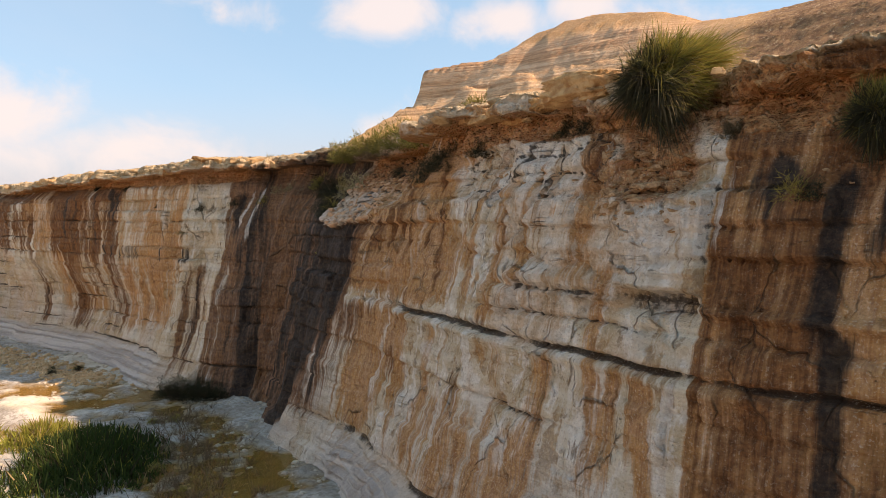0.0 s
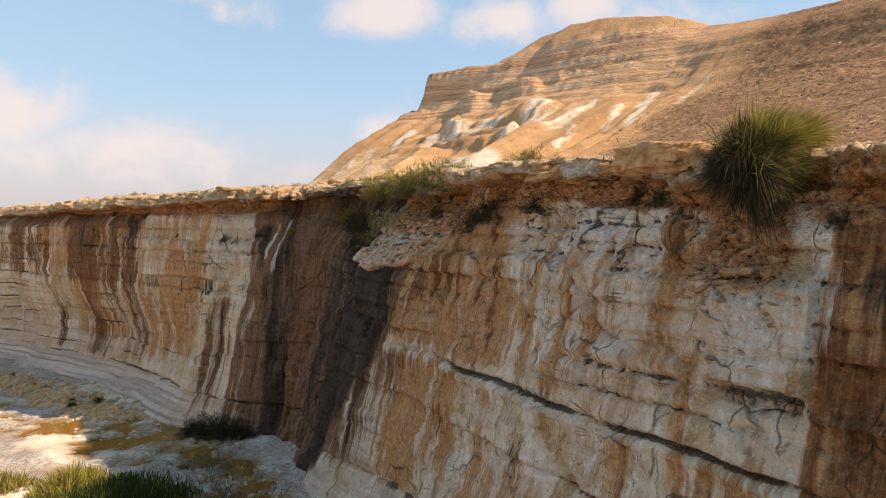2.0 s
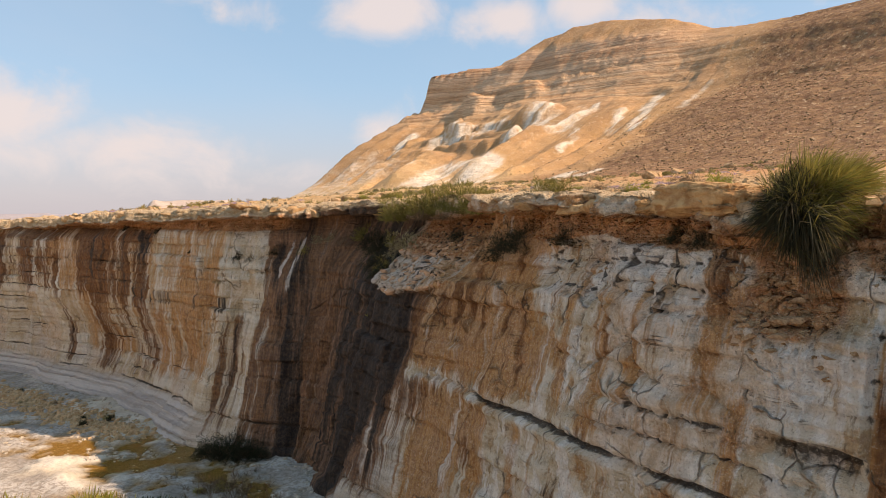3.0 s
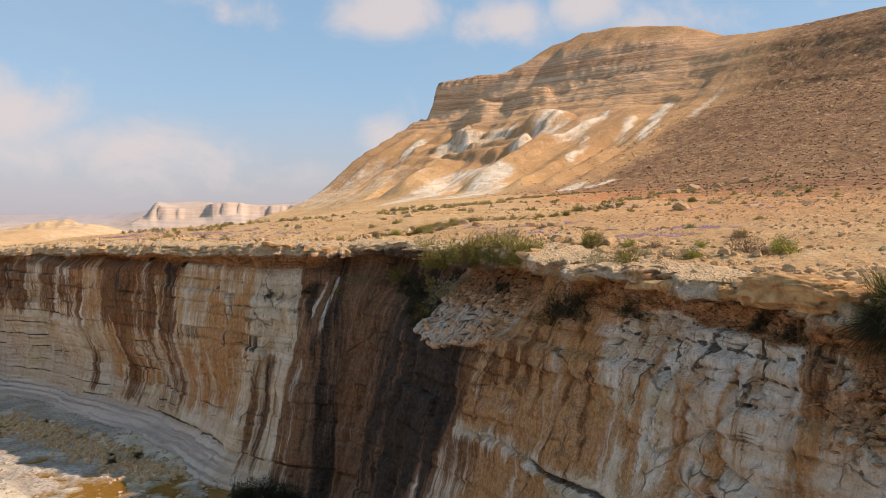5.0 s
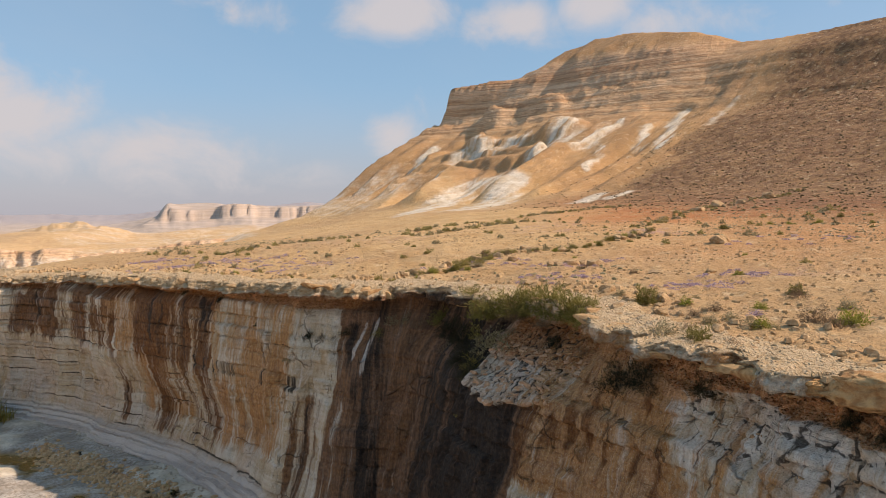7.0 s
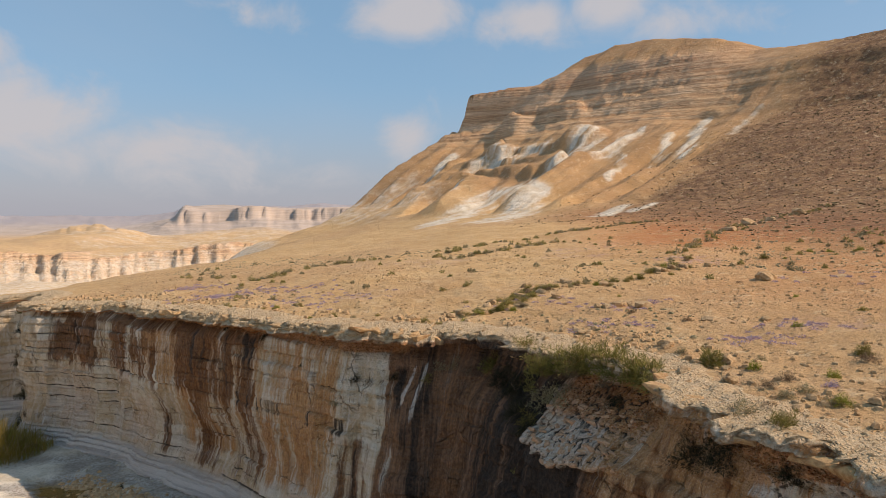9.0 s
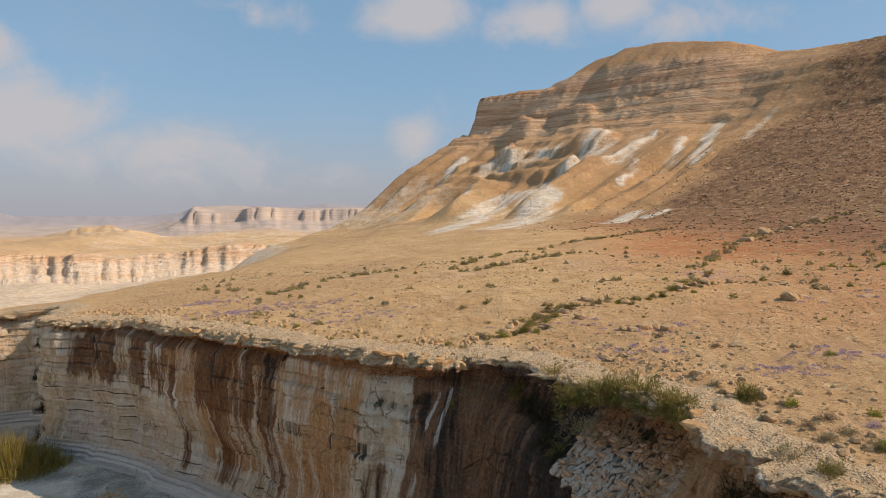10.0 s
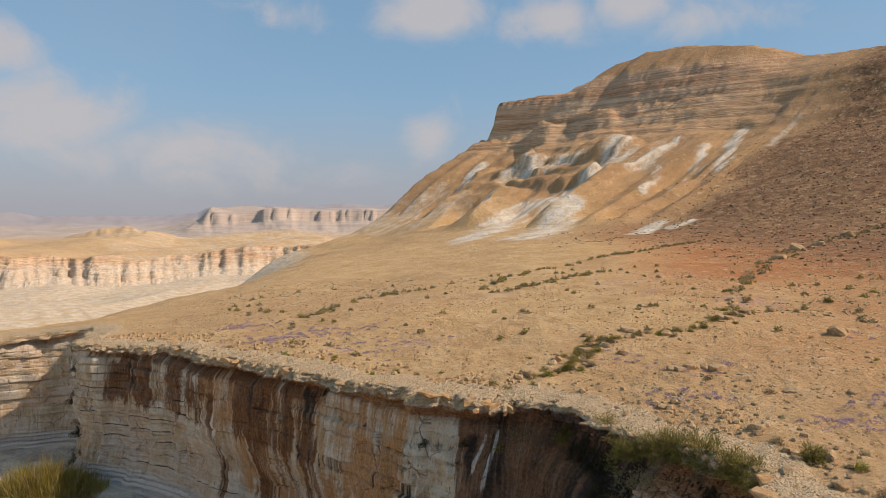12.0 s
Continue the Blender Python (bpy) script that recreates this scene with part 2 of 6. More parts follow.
    if detail:
        # beds: the rock stands in steps in the upper half
        k = np.maximum(smooth(hz, 28, 35), 0.8 * smooth(hz, 18, 21) * bell(s_w, 50, 22)) * (1 - smooth(s_w, 92, 99)) * (0.35 + 0.65 * smooth(s_w, 5, 30))
        k = k * (1 - smooth(hz, top - 7.0, top - 4.5) * smooth(s_w, 12, 22) * (1 - smooth(s_w, 58, 63)))
        bed = 2.9
        b = (hz + 1.2 * fbm(x * 0.03, y * 0.03, 3, 67)) / bed
        hard = hashed(np.floor(b), 0 * b, 66) * smooth(fbm(x * 0.045, y * 0.045, 3, 68), -0.45, 0.25)
        stair = (np.floor(b) + smooth(b - np.floor(b), 0.66, 0.95)) * bed
        b2 = (hz + 0.8 * fbm(x * 0.04, y * 0.04, 3, 167)) / 1.15
        stair = stair + 0.45 * 1.15 * (np.floor(b2) + smooth(b2 - np.floor(b2), 0.55, 0.95) - b2)
        hz = hz + (stair - hz) * (0.2 + 0.55 * hard) * k
        hz = hz + k * (1 - smooth(prof, 0.86, 0.96)) * (0.2 * (ridged(x * 0.07, y * 0.07, 4, 72) - 0.5) + 0.5 * (ridged(x * 0.22, y * 0.22, 3, 74) - 0.5))
        hz = hz + smooth(w_, 2, 12) * (1 - 0.85 * smooth(hz, top - 6, top - 3)) * (0.25 * fbm(x * 0.11, y * 0.11, 5, 70) + 0.22 * fbm(x * 0.25, y * 0.25, 4, 69) + (1.1 * fbm(s_w * 0.4, w_ * 0.03, 3, 71) + 0.6 * fbm(s_w * 1.0, w_ * 0.07, 3, 73)) * (1 - k) * smooth(s_w, -2, 14))
    # the nose: a steep block at the hill's end
    hz = hz - 9.5 * smooth(s_w, 80.2, 81.0) * smooth(hz, 36, 42)
    end = smooth(s_w, 81.5, 91) * 0.50 + smooth(s_w, 80, 122) * 0.45
    hz = hz * (1 - end) + (hz * 0.0 - 6) * end
    blend = smooth(w_ + 14 * q, -18, 4) * (1 - smooth(s_w, 100, 135))
    z = np.where(w_ > -40, np.maximum(z, z * (1 - blend) + hz * blend), z)
    if detail:
        # far tableland, a cone before it, and the last ranges
        a = np.degrees(np.arctan2(x + 7.5, y - 2.3))
        rr = r + 14 * fbm(a * 0.35, r * 0.0015, 3, 73) + 7 * ridged(a * 0.9, r * 0.004, 4, 74) - 3
        inside = smooth(a, -23.4, -22.3) * (1 - smooth(a, 5, 9))
        wall_f = np.interp(rr, [600, 660, 708, 724, 727, 760], [0.0, 0.16, 0.42, 0.56, 0.95, 1.0])
        z = z + 27.5 * (inside * wall_f + (1 - inside) * smooth(a, -27.5, -22.6) ** 1.6 * (1 - smooth(a, 5, 9)) * np.minimum(wall_f, 0.5))
        cone = np.clip(1 - np.hypot((a + 28.7) * 11.5, (r - 600) * 0.5) / 46, 0, 1)
        z = z + 10.5 * cone * (0.85 + 0.25 * ridged(a * 1.6, r * 0.01, 2, 75))
        far = smooth(r, 1500, 2300) * (1 - smooth(a, 5, 12))
        z = z + far * (26 + 20 * fbm(a * 0.16, 0 * a + 3, 4, 76) * smooth(r, 1500, 2200))
        near_rim = smooth(70 - r, 0, 30)
        z = z + near_rim * (0.11 * fbm(x * 1.7, y * 1.7, 4, 85, 0.62) + 0.09 * ridged(w_ * 0.55, s_ * 0.10, 3, 87)) + 0.12 * ridged(w_ * 0.22, s_ * 0.03, 2, 88) * smooth(y, 25, 40)
        z = z + 0.05 * fbm(x * 0.9, y * 0.9, 4, 81) + 0.14 * fbm(x * 0.22, y * 0.22, 3, 83)
    return z


RIM_U = np.arange(-20, 104, 0.15)
RIM_P = plan_at(RIM_U) - outward(RIM_U) * setback(RIM_U)[:, None]
RIM_N = outward(RIM_U)


def rim_distance(x, y):
    """Signed distance to the rim in plan: positive over the river, negative inland."""
    shape = np.shape(x)
    x, y = np.ravel(x), np.ravel(y)
    best, sign = np.full(x.shape, 1e9), np.zeros(x.shape)
    for k in range(0, len(x), 20000):
        dx = x[k:k + 20000, None] - RIM_P[None, :, 0]
        dy = y[k:k + 20000, None] - RIM_P[None, :, 1]
        d = dx * dx + dy * dy
        i = d.argmin(1)
        j = np.arange(len(i))
        best[k:k + 20000] = np.sqrt(d[j, i])
        sign[k:k + 20000] = dx[j, i] * RIM_N[i, 0] + dy[j, i] * RIM_N[i, 1]
    return (np.where(sign > 0, best, -best)).reshape(shape)


def grid_mesh(name, px, py, pz, material, keep=None, attrs=None, uv=None, smooth_shade=True):
    """A mesh from a sheet of points; keep says which of its quads stay."""
    n, m = px.shape
    co = np.stack([px, py, pz], -1).reshape(-1, 3)
    idx = np.arange(n * m).reshape(n, m)
    quads = np.stack([idx[:-1, :-1], idx[1:, :-1], idx[1:, 1:], idx[:-1, 1:]], -1)
    if keep is not None:
        quads = quads[keep]
    quads = quads.reshape(-1, 4)
    used = np.unique(quads)
    if len(used) < len(co):
        back = np.zeros(len(co), np.int64)
        back[used] = np.arange(len(used))
        quads, co = back[quads], co[used]
        attrs = {key: np.ravel(a)[used] for key, a in (attrs or {}).items()}
    me = bpy.data.meshes.new(name)
    me.vertices.add(len(co))
    me.vertices.foreach_set("co", co.ravel())
    me.loops.add(quads.size)
    me.loops.foreach_set("vertex_index", quads.ravel().astype(np.int32))
    me.polygons.add(len(quads))
    me.polygons.foreach_set("loop_start", np.arange(0, quads.size, 4, dtype=np.int32))
    me.polygons.foreach_set("use_smooth", np.full(len(quads), smooth_shade))
    for key, values in (attrs or {}).items():
        me.attributes.new(key, "FLOAT", "POINT").data.foreach_set("value", np.ravel(values).astype(np.float32))
    if uv is not None:
        flat = np.stack([np.ravel(uv[0]), np.ravel(uv[1])], -1)[quads.ravel()]
        me.uv_layers.new(name="UVMap").data.foreach_set("uv", flat.ravel().astype(np.float32))
    me.update(calc_edges=True)
    me.validate()
    me.materials.append(material)
    return me


# ---- materials ----
def material(name):
    m = bpy.data.materials.new(name)
    m.use_nodes = True
    return m, Nodes(m.node_tree)


def cliff_material():
    m, n = material("stained_chalk")
    uv = n.add("ShaderNodeTexCoord").outputs["UV"]
    pos = n.add("ShaderNodeNewGeometry").outputs["Position"]
    grain = n.noise(pos, 9.0, 6.0, 0.65)
    fine = n.noise(pos, 26.0, 4.0, 0.65)
    blotch = n.noise(n.stretch(uv, 0.8, 0.6, 1), 1.0, 5.0, 0.6)
    streak = n.noise(n.stretch(uv, 2.4, 0.16, 1), 1.0, 5.0, 0.62, 0.15)
    drips = n.noise(n.stretch(uv, 6.5, 0.34, 1), 1.0, 5.0, 0.62, 0.12)
    hair = n.noise(n.stretch(uv, 20, 0.8, 1), 1.0, 3.0, 0.6, 0.2)
    beds = n.noise(n.stretch(uv, 0.10, 2.6, 1), 1.0, 4.0, 0.6, 0.3)
    rock_only = n.math("SUBTRACT", 1.0, n.math("MAXIMUM", n.math("MAXIMUM", n.attr("soil"), n.attr("top")), n.math("MULTIPLY", n.attr("grey"), 0.8)), True)
    # pale chalk: cream and cool white beds, tan weathering
    c = n.mix(n.step(beds, 0.40, 0.60), (0.60, 0.475, 0.325), (0.71, 0.625, 0.49))
    c = n.mix(n.step(n.attr("tone"), 0.50, 0.95, 0.0, 0.8), c, (0.72, 0.64, 0.54))
    c = n.mix(n.step(n.attr("tone"), 0.48, 0.08, 0.0, 0.6), c, (0.50, 0.33, 0.165))
    c = n.mix(n.step(blotch, 0.46, 0.66, 0, 0.6), c, (0.48, 0.325, 0.175))
    c = n.mix(n.math("MULTIPLY", n.step(streak, 0.46, 0.36), n.step(drips, 0.6, 0.4, 0.1, 0.5)), c, (0.80, 0.74, 0.66))
    c = n.mix(n.math("MULTIPLY", n.attr("pink"), n.step(grain, 0.3, 0.6, 0.55, 0.9)), c, n.mix(n.step(grain, 0.38, 0.6), (0.52, 0.33, 0.22), (0.72, 0.54, 0.42)))
    c = n.mix(n.math("MULTIPLY", n.attr("grey"), n.step(drips, 0.2, 0.6, 0.65, 1.0)), c, n.mix(n.step(n.noise(n.stretch(uv, 0.15, 7.0, 1), 1.0, 4.0, 0.6, 0.3), 0.42, 0.58), (0.44, 0.40, 0.37), (0.66, 0.61, 0.56)))
    axis = n.add("ShaderNodeSeparateXYZ")
    n.put(axis.inputs[0], uv)
    near_face = n.math("MULTIPLY", n.math("MULTIPLY", n.step(axis.outputs[0], 31.0, 33.5, 1.0, 0.35), n.step(axis.outputs[1], 8.1, 8.35, 1.0, 0.0)), n.math("SUBTRACT", rock_only, n.attr("pink"), True))
    chips = n.noise(n.stretch(uv, 1.9, 0.95, 1), 1.0, 5.0, 0.62, 0.25)
    chips_2 = n.noise(n.stretch(uv, 1.5, 1.05, 1), 1.7, 5.0, 0.64, 0.3)
    c = n.mix(n.math("MULTIPLY", n.step(chips, 0.50, 0.56, 0, 0.75), near_face), c, n.mix(n.step(grain, 0.38, 0.6), (0.68, 0.61, 0.53), (0.86, 0.81, 0.74)))
    c = n.mix(n.math("MULTIPLY", n.step(chips, 0.44, 0.385, 0, 0.72), near_face), c, n.mix(n.step(grain, 0.4, 0.6), (0.30, 0.155, 0.06), (0.47, 0.29, 0.13)))
    c = n.mix(n.math("MULTIPLY", n.step(chips_2, 0.60, 0.65, 0, 0.6), near_face), c, (0.20, 0.115, 0.06))
    # small dark drip marks that hang from the beds
    tick_band = n.step(n.noise(n.stretch(uv, 0.25, 1.6, 1), 1.0, 3.0, 0.6), 0.50, 0.62)
    ticks = n.math("MULTIPLY", n.step(n.noise(n.stretch(uv, 7.5, 1.5, 1), 1.0, 4.0, 0.62, 0.1), 0.57, 0.64), tick_band)
    c = n.mix(n.math("MULTIPLY", n.math("MULTIPLY", ticks, rock_only), 0.7), c, (0.17, 0.10, 0.055))
    # water stains, drawn out into runs at their borders
    edge = n.math("ADD", n.math("MULTIPLY", n.math("SUBTRACT", streak, 0.5), 1.5), n.math("ADD", n.math("MULTIPLY", n.math("SUBTRACT", drips, 0.5), 1.3), n.math("MULTIPLY", n.math("SUBTRACT", hair, 0.5), 0.5)))
    ochre = n.step(n.math("ADD", n.attr("ochre"), edge), 0.22, 0.66)
    c = n.mix(n.math("MULTIPLY", ochre, 0.86), c, n.mix(n.step(n.math("ADD", n.math("MULTIPLY", grain, 0.5), n.math("MULTIPLY", hair, 0.5)), 0.38, 0.62), (0.35, 0.140, 0.035), (0.58, 0.295, 0.105)))
    rust = n.step(n.math("ADD", n.attr("rust"), edge), 0.26, 0.72)
    c = n.mix(n.math("MULTIPLY", rust, 0.90), c, n.mix(n.step(n.math("ADD", n.math("MULTIPLY", grain, 0.5), n.math("MULTIPLY", hair, 0.5)), 0.40, 0.62), (0.105, 0.037, 0.013), (0.27, 0.115, 0.042)))
    dark = n.step(n.math("ADD", n.attr("dark"), n.math("MULTIPLY", edge, 0.9)), 0.26, 0.74)
    c = n.mix(n.math("MULTIPLY", dark, 0.93), c, n.mix(n.step(grain, 0.4, 0.7), (0.014, 0.011, 0.010), (0.060, 0.042, 0.030)))
    lime = n.step(n.math("ADD", n.attr("lime"), n.math("MULTIPLY", edge, 0.8)), 0.36, 0.58)
    c = n.mix(n.math("MULTIPLY", lime, 0.72), c, n.mix(n.step(grain, 0.35, 0.65), (0.62, 0.54, 0.46), (0.82, 0.77, 0.70)))
    # soil and grit beneath the cap, the cap's dusty top
    soil = n.step(n.math("ADD", n.attr("soil"), n.math("MULTIPLY", n.math("SUBTRACT", blotch, 0.5), 0.8)), 0.35, 0.65)
    c = n.mix(n.math("MULTIPLY", soil, 0.88), c, n.mix(n.step(grain, 0.35, 0.7), (0.40, 0.15, 0.048), (0.62, 0.33, 0.14)))
    grit_cells = n.add("ShaderNodeTexVoronoi", feature="F1")
    n.put(grit_cells.inputs["Vector"], pos)
    grit_cells.inputs["Scale"].default_value = 11.0
    clast = n.math("MULTIPLY", n.step(grit_cells.outputs["Distance"], 0.15, 0.5, 1.0, 0.0), n.math("MAXIMUM", n.attr("soil"), n.math("MULTIPLY", n.attr("top"), 0.7)))
    c = n.mix(n.math("MULTIPLY", clast, n.step(n.noise(pos, 3.0, 3.0, 0.6), 0.42, 0.6, 0.0, 0.55)), c, (0.56, 0.36, 0.20))
    c = n.mix(n.attr("top"), c, n.mix(n.step(grain, 0.3, 0.7), (0.50, 0.33, 0.17), (0.66, 0.50, 0.31)))
    # cracks: broken bedding lines and the angular edges of plates
    lines = n.math("ABSOLUTE", n.math("SUBTRACT", n.noise(n.stretch(uv, 0.16, 3.6, 1), 1.0, 4.0, 0.55, 0.1), 0.5))
    crack_a = n.math("MULTIPLY", n.step(lines, 0.0, 0.011, 1.0, 0.0), n.step(n.noise(n.stretch(uv, 0.9, 1.2, 1), 1.2, 3.0, 0.6), 0.58, 0.68, 0.0, 0.7))
    warp = n.add("ShaderNodeVectorMath", operation="ADD")
    wobble = n.add("ShaderNodeTexNoise")
    n.put(wobble.inputs["Vector"], uv)
    wobble.inputs["Scale"].default_value, wobble.inputs["Detail"].default_value = 3.0, 2.0
    wobble_small = n.stretch(wobble.outputs["Color"], 0.30, 0.30, 0.0)
    n.put(warp.inputs[0], n.stretch(uv, 1.25, 0.75, 1))
    n.put(warp.inputs[1], wobble_small)
    plate = n.add("ShaderNodeTexVoronoi", feature="DISTANCE_TO_EDGE")
    n.put(plate.inputs["Vector"], warp.outputs[0])
    plate.inputs["Scale"].default_value = 1.0
    crack_b = n.math("MULTIPLY", n.step(plate.outputs["Distance"], 0.0, 0.022, 1.0, 0.0), n.step(n.noise(uv, 0.8, 3.0, 0.6), 0.48, 0.60, 0.0, 0.7))
    cracks = n.math("MULTIPLY", n.math("MAXIMUM", crack_a, crack_b), rock_only)
    c = n.mix(n.math("MULTIPLY", cracks, 0.72), c, (0.085, 0.05, 0.028))
    pits = n.math("MULTIPLY", n.step(n.noise(n.stretch(uv, 5.0, 8.0, 1), 1.0, 4.0, 0.65), 0.64, 0.70), rock_only)
    c = n.mix(n.math("MULTIPLY", pits, 0.5), c, (0.10, 0.06, 0.035))
    # dark open seams; shade in the hollow is painted with the same colour
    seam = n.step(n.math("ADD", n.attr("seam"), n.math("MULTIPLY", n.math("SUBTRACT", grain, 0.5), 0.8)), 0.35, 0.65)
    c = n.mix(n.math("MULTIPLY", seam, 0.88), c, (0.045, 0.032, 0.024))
    c = n.mix(n.step(fine, 0.32, 0.46, 0.30, 0.0), c, (0.17, 0.10, 0.055))
    c = n.mix(n.math("MULTIPLY", n.step(fine, 0.55, 0.66, 0.0, 0.34), n.math("SUBTRACT", 1.0, n.math("MAXIMUM", dark, n.math("MULTIPLY", rust, 0.7)))), c, (0.84, 0.74, 0.60))
    height = n.math("ADD", n.math("MULTIPLY", grain, 0.8), n.math("MULTIPLY", n.noise(n.stretch(uv, 3.5, 1.6, 1), 1.0, 5.0, 0.6), 0.9))
    height = n.math("ADD", height, n.math("MULTIPLY", n.noise(n.stretch(uv, 0.6, 11, 1), 1.0, 4.0, 0.6), 0.6))
    height = n.math("ADD", height, n.math("ADD", n.math("MULTIPLY", clast, 0.7), n.math("MULTIPLY", fine, 0.35)))
    n.out(c, n.step(n.attr("dark"), 0.2, 0.8, 0.92, 0.62), n.bump(n.math("SUBTRACT", height, n.math("ADD", n.math("MULTIPLY", cracks, 1.3), n.math("MULTIPLY", pits, 0.6))), 1.0, 0.13))
    return m


def land_material():
    m, n = material("desert_ground")
    pos = n.add("ShaderNodeNewGeometry").outputs["Position"]
    broad = n.noise(pos, 0.05, 4.0, 0.55)
    mid = n.noise(pos, 0.45, 5.0, 0.6)
    grit = n.noise(pos, 5.0, 6.0, 0.7)
    xyz = n.add("ShaderNodeSeparateXYZ")
    n.put(xyz.inputs[0], pos)
    c = n.mix(n.step(mid, 0.35, 0.68), (0.60, 0.365, 0.155), (0.70, 0.465, 0.225))
    c = n.mix(n.step(broad, 0.45, 0.62, 0, 0.5), c, (0.50, 0.305, 0.15))
    c = n.mix(n.math("MULTIPLY", n.attr("red"), n.step(mid, 0.3, 0.6, 0.5, 1.0)), c, (0.56, 0.22, 0.075))
    c = n.mix(n.math("MULTIPLY", n.attr("scree"), n.step(n.noise(pos, 0.9, 5.0, 0.7), 0.36, 0.6, 0.55, 1.0)), c, (0.19, 0.095, 0.048))
    bands = n.noise(n.stretch(pos, 0.02, 0.02, 0.75), 1.0, 4.0, 0.65, 0.25)
    rock = n.mix(n.step(bands, 0.36, 0.62), (0.70, 0.39, 0.19), (0.88, 0.62, 0.39))
    rock = n.mix(n.step(n.noise(pos, 0.13, 5.0, 0.65), 0.42, 0.62, 0, 0.65), rock, (0.58, 0.37, 0.21))
    rock = n.mix(n.step(n.noise(n.stretch(pos, 0.25, 0.25, 1.6), 1.0, 5.0, 0.65), 0.50, 0.64, 0, 0.6), rock, (0.36, 0.20, 0.10))
    rock = n.mix(n.step(xyz.outputs[2], 36.0, 50.0, 0.0, 0.6), rock, n.mix(n.step(bands, 0.4, 0.6), (0.57, 0.32, 0.19), (0.72, 0.48, 0.32)))
    strata = n.noise(n.stretch(pos, 0.035, 0.035, 1.7), 1.0, 6.0, 0.72, 0.15)
    rock = n.mix(n.step(strata, 0.51, 0.56, 0, 0.5), rock, (0.34, 0.175, 0.09))
    thin_beds = n.noise(n.stretch(pos, 0.13, 0.13, 3.6), 1.0, 5.0, 0.7, 0.2)
    rock = n.mix(n.step(thin_beds, 0.54, 0.62, 0, 0.42), rock, (0.30, 0.15, 0.075))
    rock = n.mix(n.step(thin_beds, 0.44, 0.38, 0, 0.55), rock, (0.84, 0.62, 0.40))
    rock = n.mix(n.step(strata, 0.45, 0.39, 0, 0.7), rock, (0.82, 0.60, 0.39))
    c = n.mix(n.attr("rock"), c, rock)
    white = n.step(n.math("ADD", n.attr("white"), n.math("MULTIPLY", n.math("SUBTRACT", n.noise(pos, 0.35, 6.0, 0.7, 0.5), 0.5), 1.1)), 0.26, 0.86)
    c = n.mix(white, c, n.mix(n.step(mid, 0.3, 0.7), (0.70, 0.57, 0.40), (0.85, 0.765, 0.635)))
    c = n.mix(n.math("MULTIPLY", n.attr("purple"), n.step(n.noise(pos, 1.6, 5.0, 0.75), 0.46, 0.60, 0, 0.75)), c, (0.40, 0.27, 0.44))
    # distance haze painted into the colour: greyer first, bluer on the last ranges
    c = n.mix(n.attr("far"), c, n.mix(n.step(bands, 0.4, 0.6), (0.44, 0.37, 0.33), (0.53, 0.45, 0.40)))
    c = n.mix(n.attr("blue_haze"), c, (0.34, 0.33, 0.37))
    near = n.math("SUBTRACT", 1.0, n.attr("far"))
    stones = n.add("ShaderNodeTexVoronoi", feature="F1")
    n.put(stones.inputs["Vector"], pos)
    stones.inputs["Scale"].default_value = 3.2
    pebble = n.step(stones.outputs["Distance"], 0.10, 0.22, 1.0, 0.0)
    some = n.math("MULTIPLY", n.math("MULTIPLY", pebble, near), n.step(n.noise(pos, 0.8, 3.0, 0.6), 0.42, 0.62))
    c = n.mix(n.math("MULTIPLY", some, 0.4), c, n.mix(n.step(grit, 0.4, 0.6), (0.30, 0.19, 0.11), (0.66, 0.56, 0.42)))
    c = n.mix(n.step(grit, 0.30, 0.5, 0.6, 0.0), c, (0.24, 0.15, 0.085))
    speck = n.noise(pos, 1.7, 6.0, 0.75)
    c = n.mix(n.math("MULTIPLY", n.step(speck, 0.55, 0.66, 0, 0.5), n.math("ADD", 0.22, n.attr("scree"))), c, (0.17, 0.11, 0.06))
    c = n.mix(n.step(n.noise(pos, 1.1, 6.0, 0.75), 0.56, 0.64, 0, 0.6), c, (0.70, 0.52, 0.31))
    height = n.math("ADD", n.math("MULTIPLY", grit, 0.6), n.math("ADD", n.math("MULTIPLY", speck, 1.2), n.math("ADD", mid, n.math("MULTIPLY", some, 0.8))))
    fine = n.noise(pos, 16.0, 4.0, 0.7)
    c = n.mix(n.step(fine, 0.34, 0.48, 0.38, 0.0), c, (0.20, 0.115, 0.06))
    c = n.mix(n.step(fine, 0.54, 0.66, 0.0, 0.3), c, (0.72, 0.53, 0.32))
    ledges = n.math("ADD", n.noise(n.stretch(pos, 0.06, 0.06, 1.7), 1.0, 5.0, 0.65), n.math("MULTIPLY", n.noise(n.stretch(pos, 0.6, 0.6, 1.2), 1.0, 5.0, 0.65), 0.5))
    first = n.bump(n.math("MULTIPLY", ledges, n.math("MAXIMUM", n.attr("rock"), n.math("MULTIPLY", n.attr("white"), 0.5))), 0.9, 0.8)
    n.out(c, 0.95, n.bump(height, 0.9, 0.22, first))
    return m


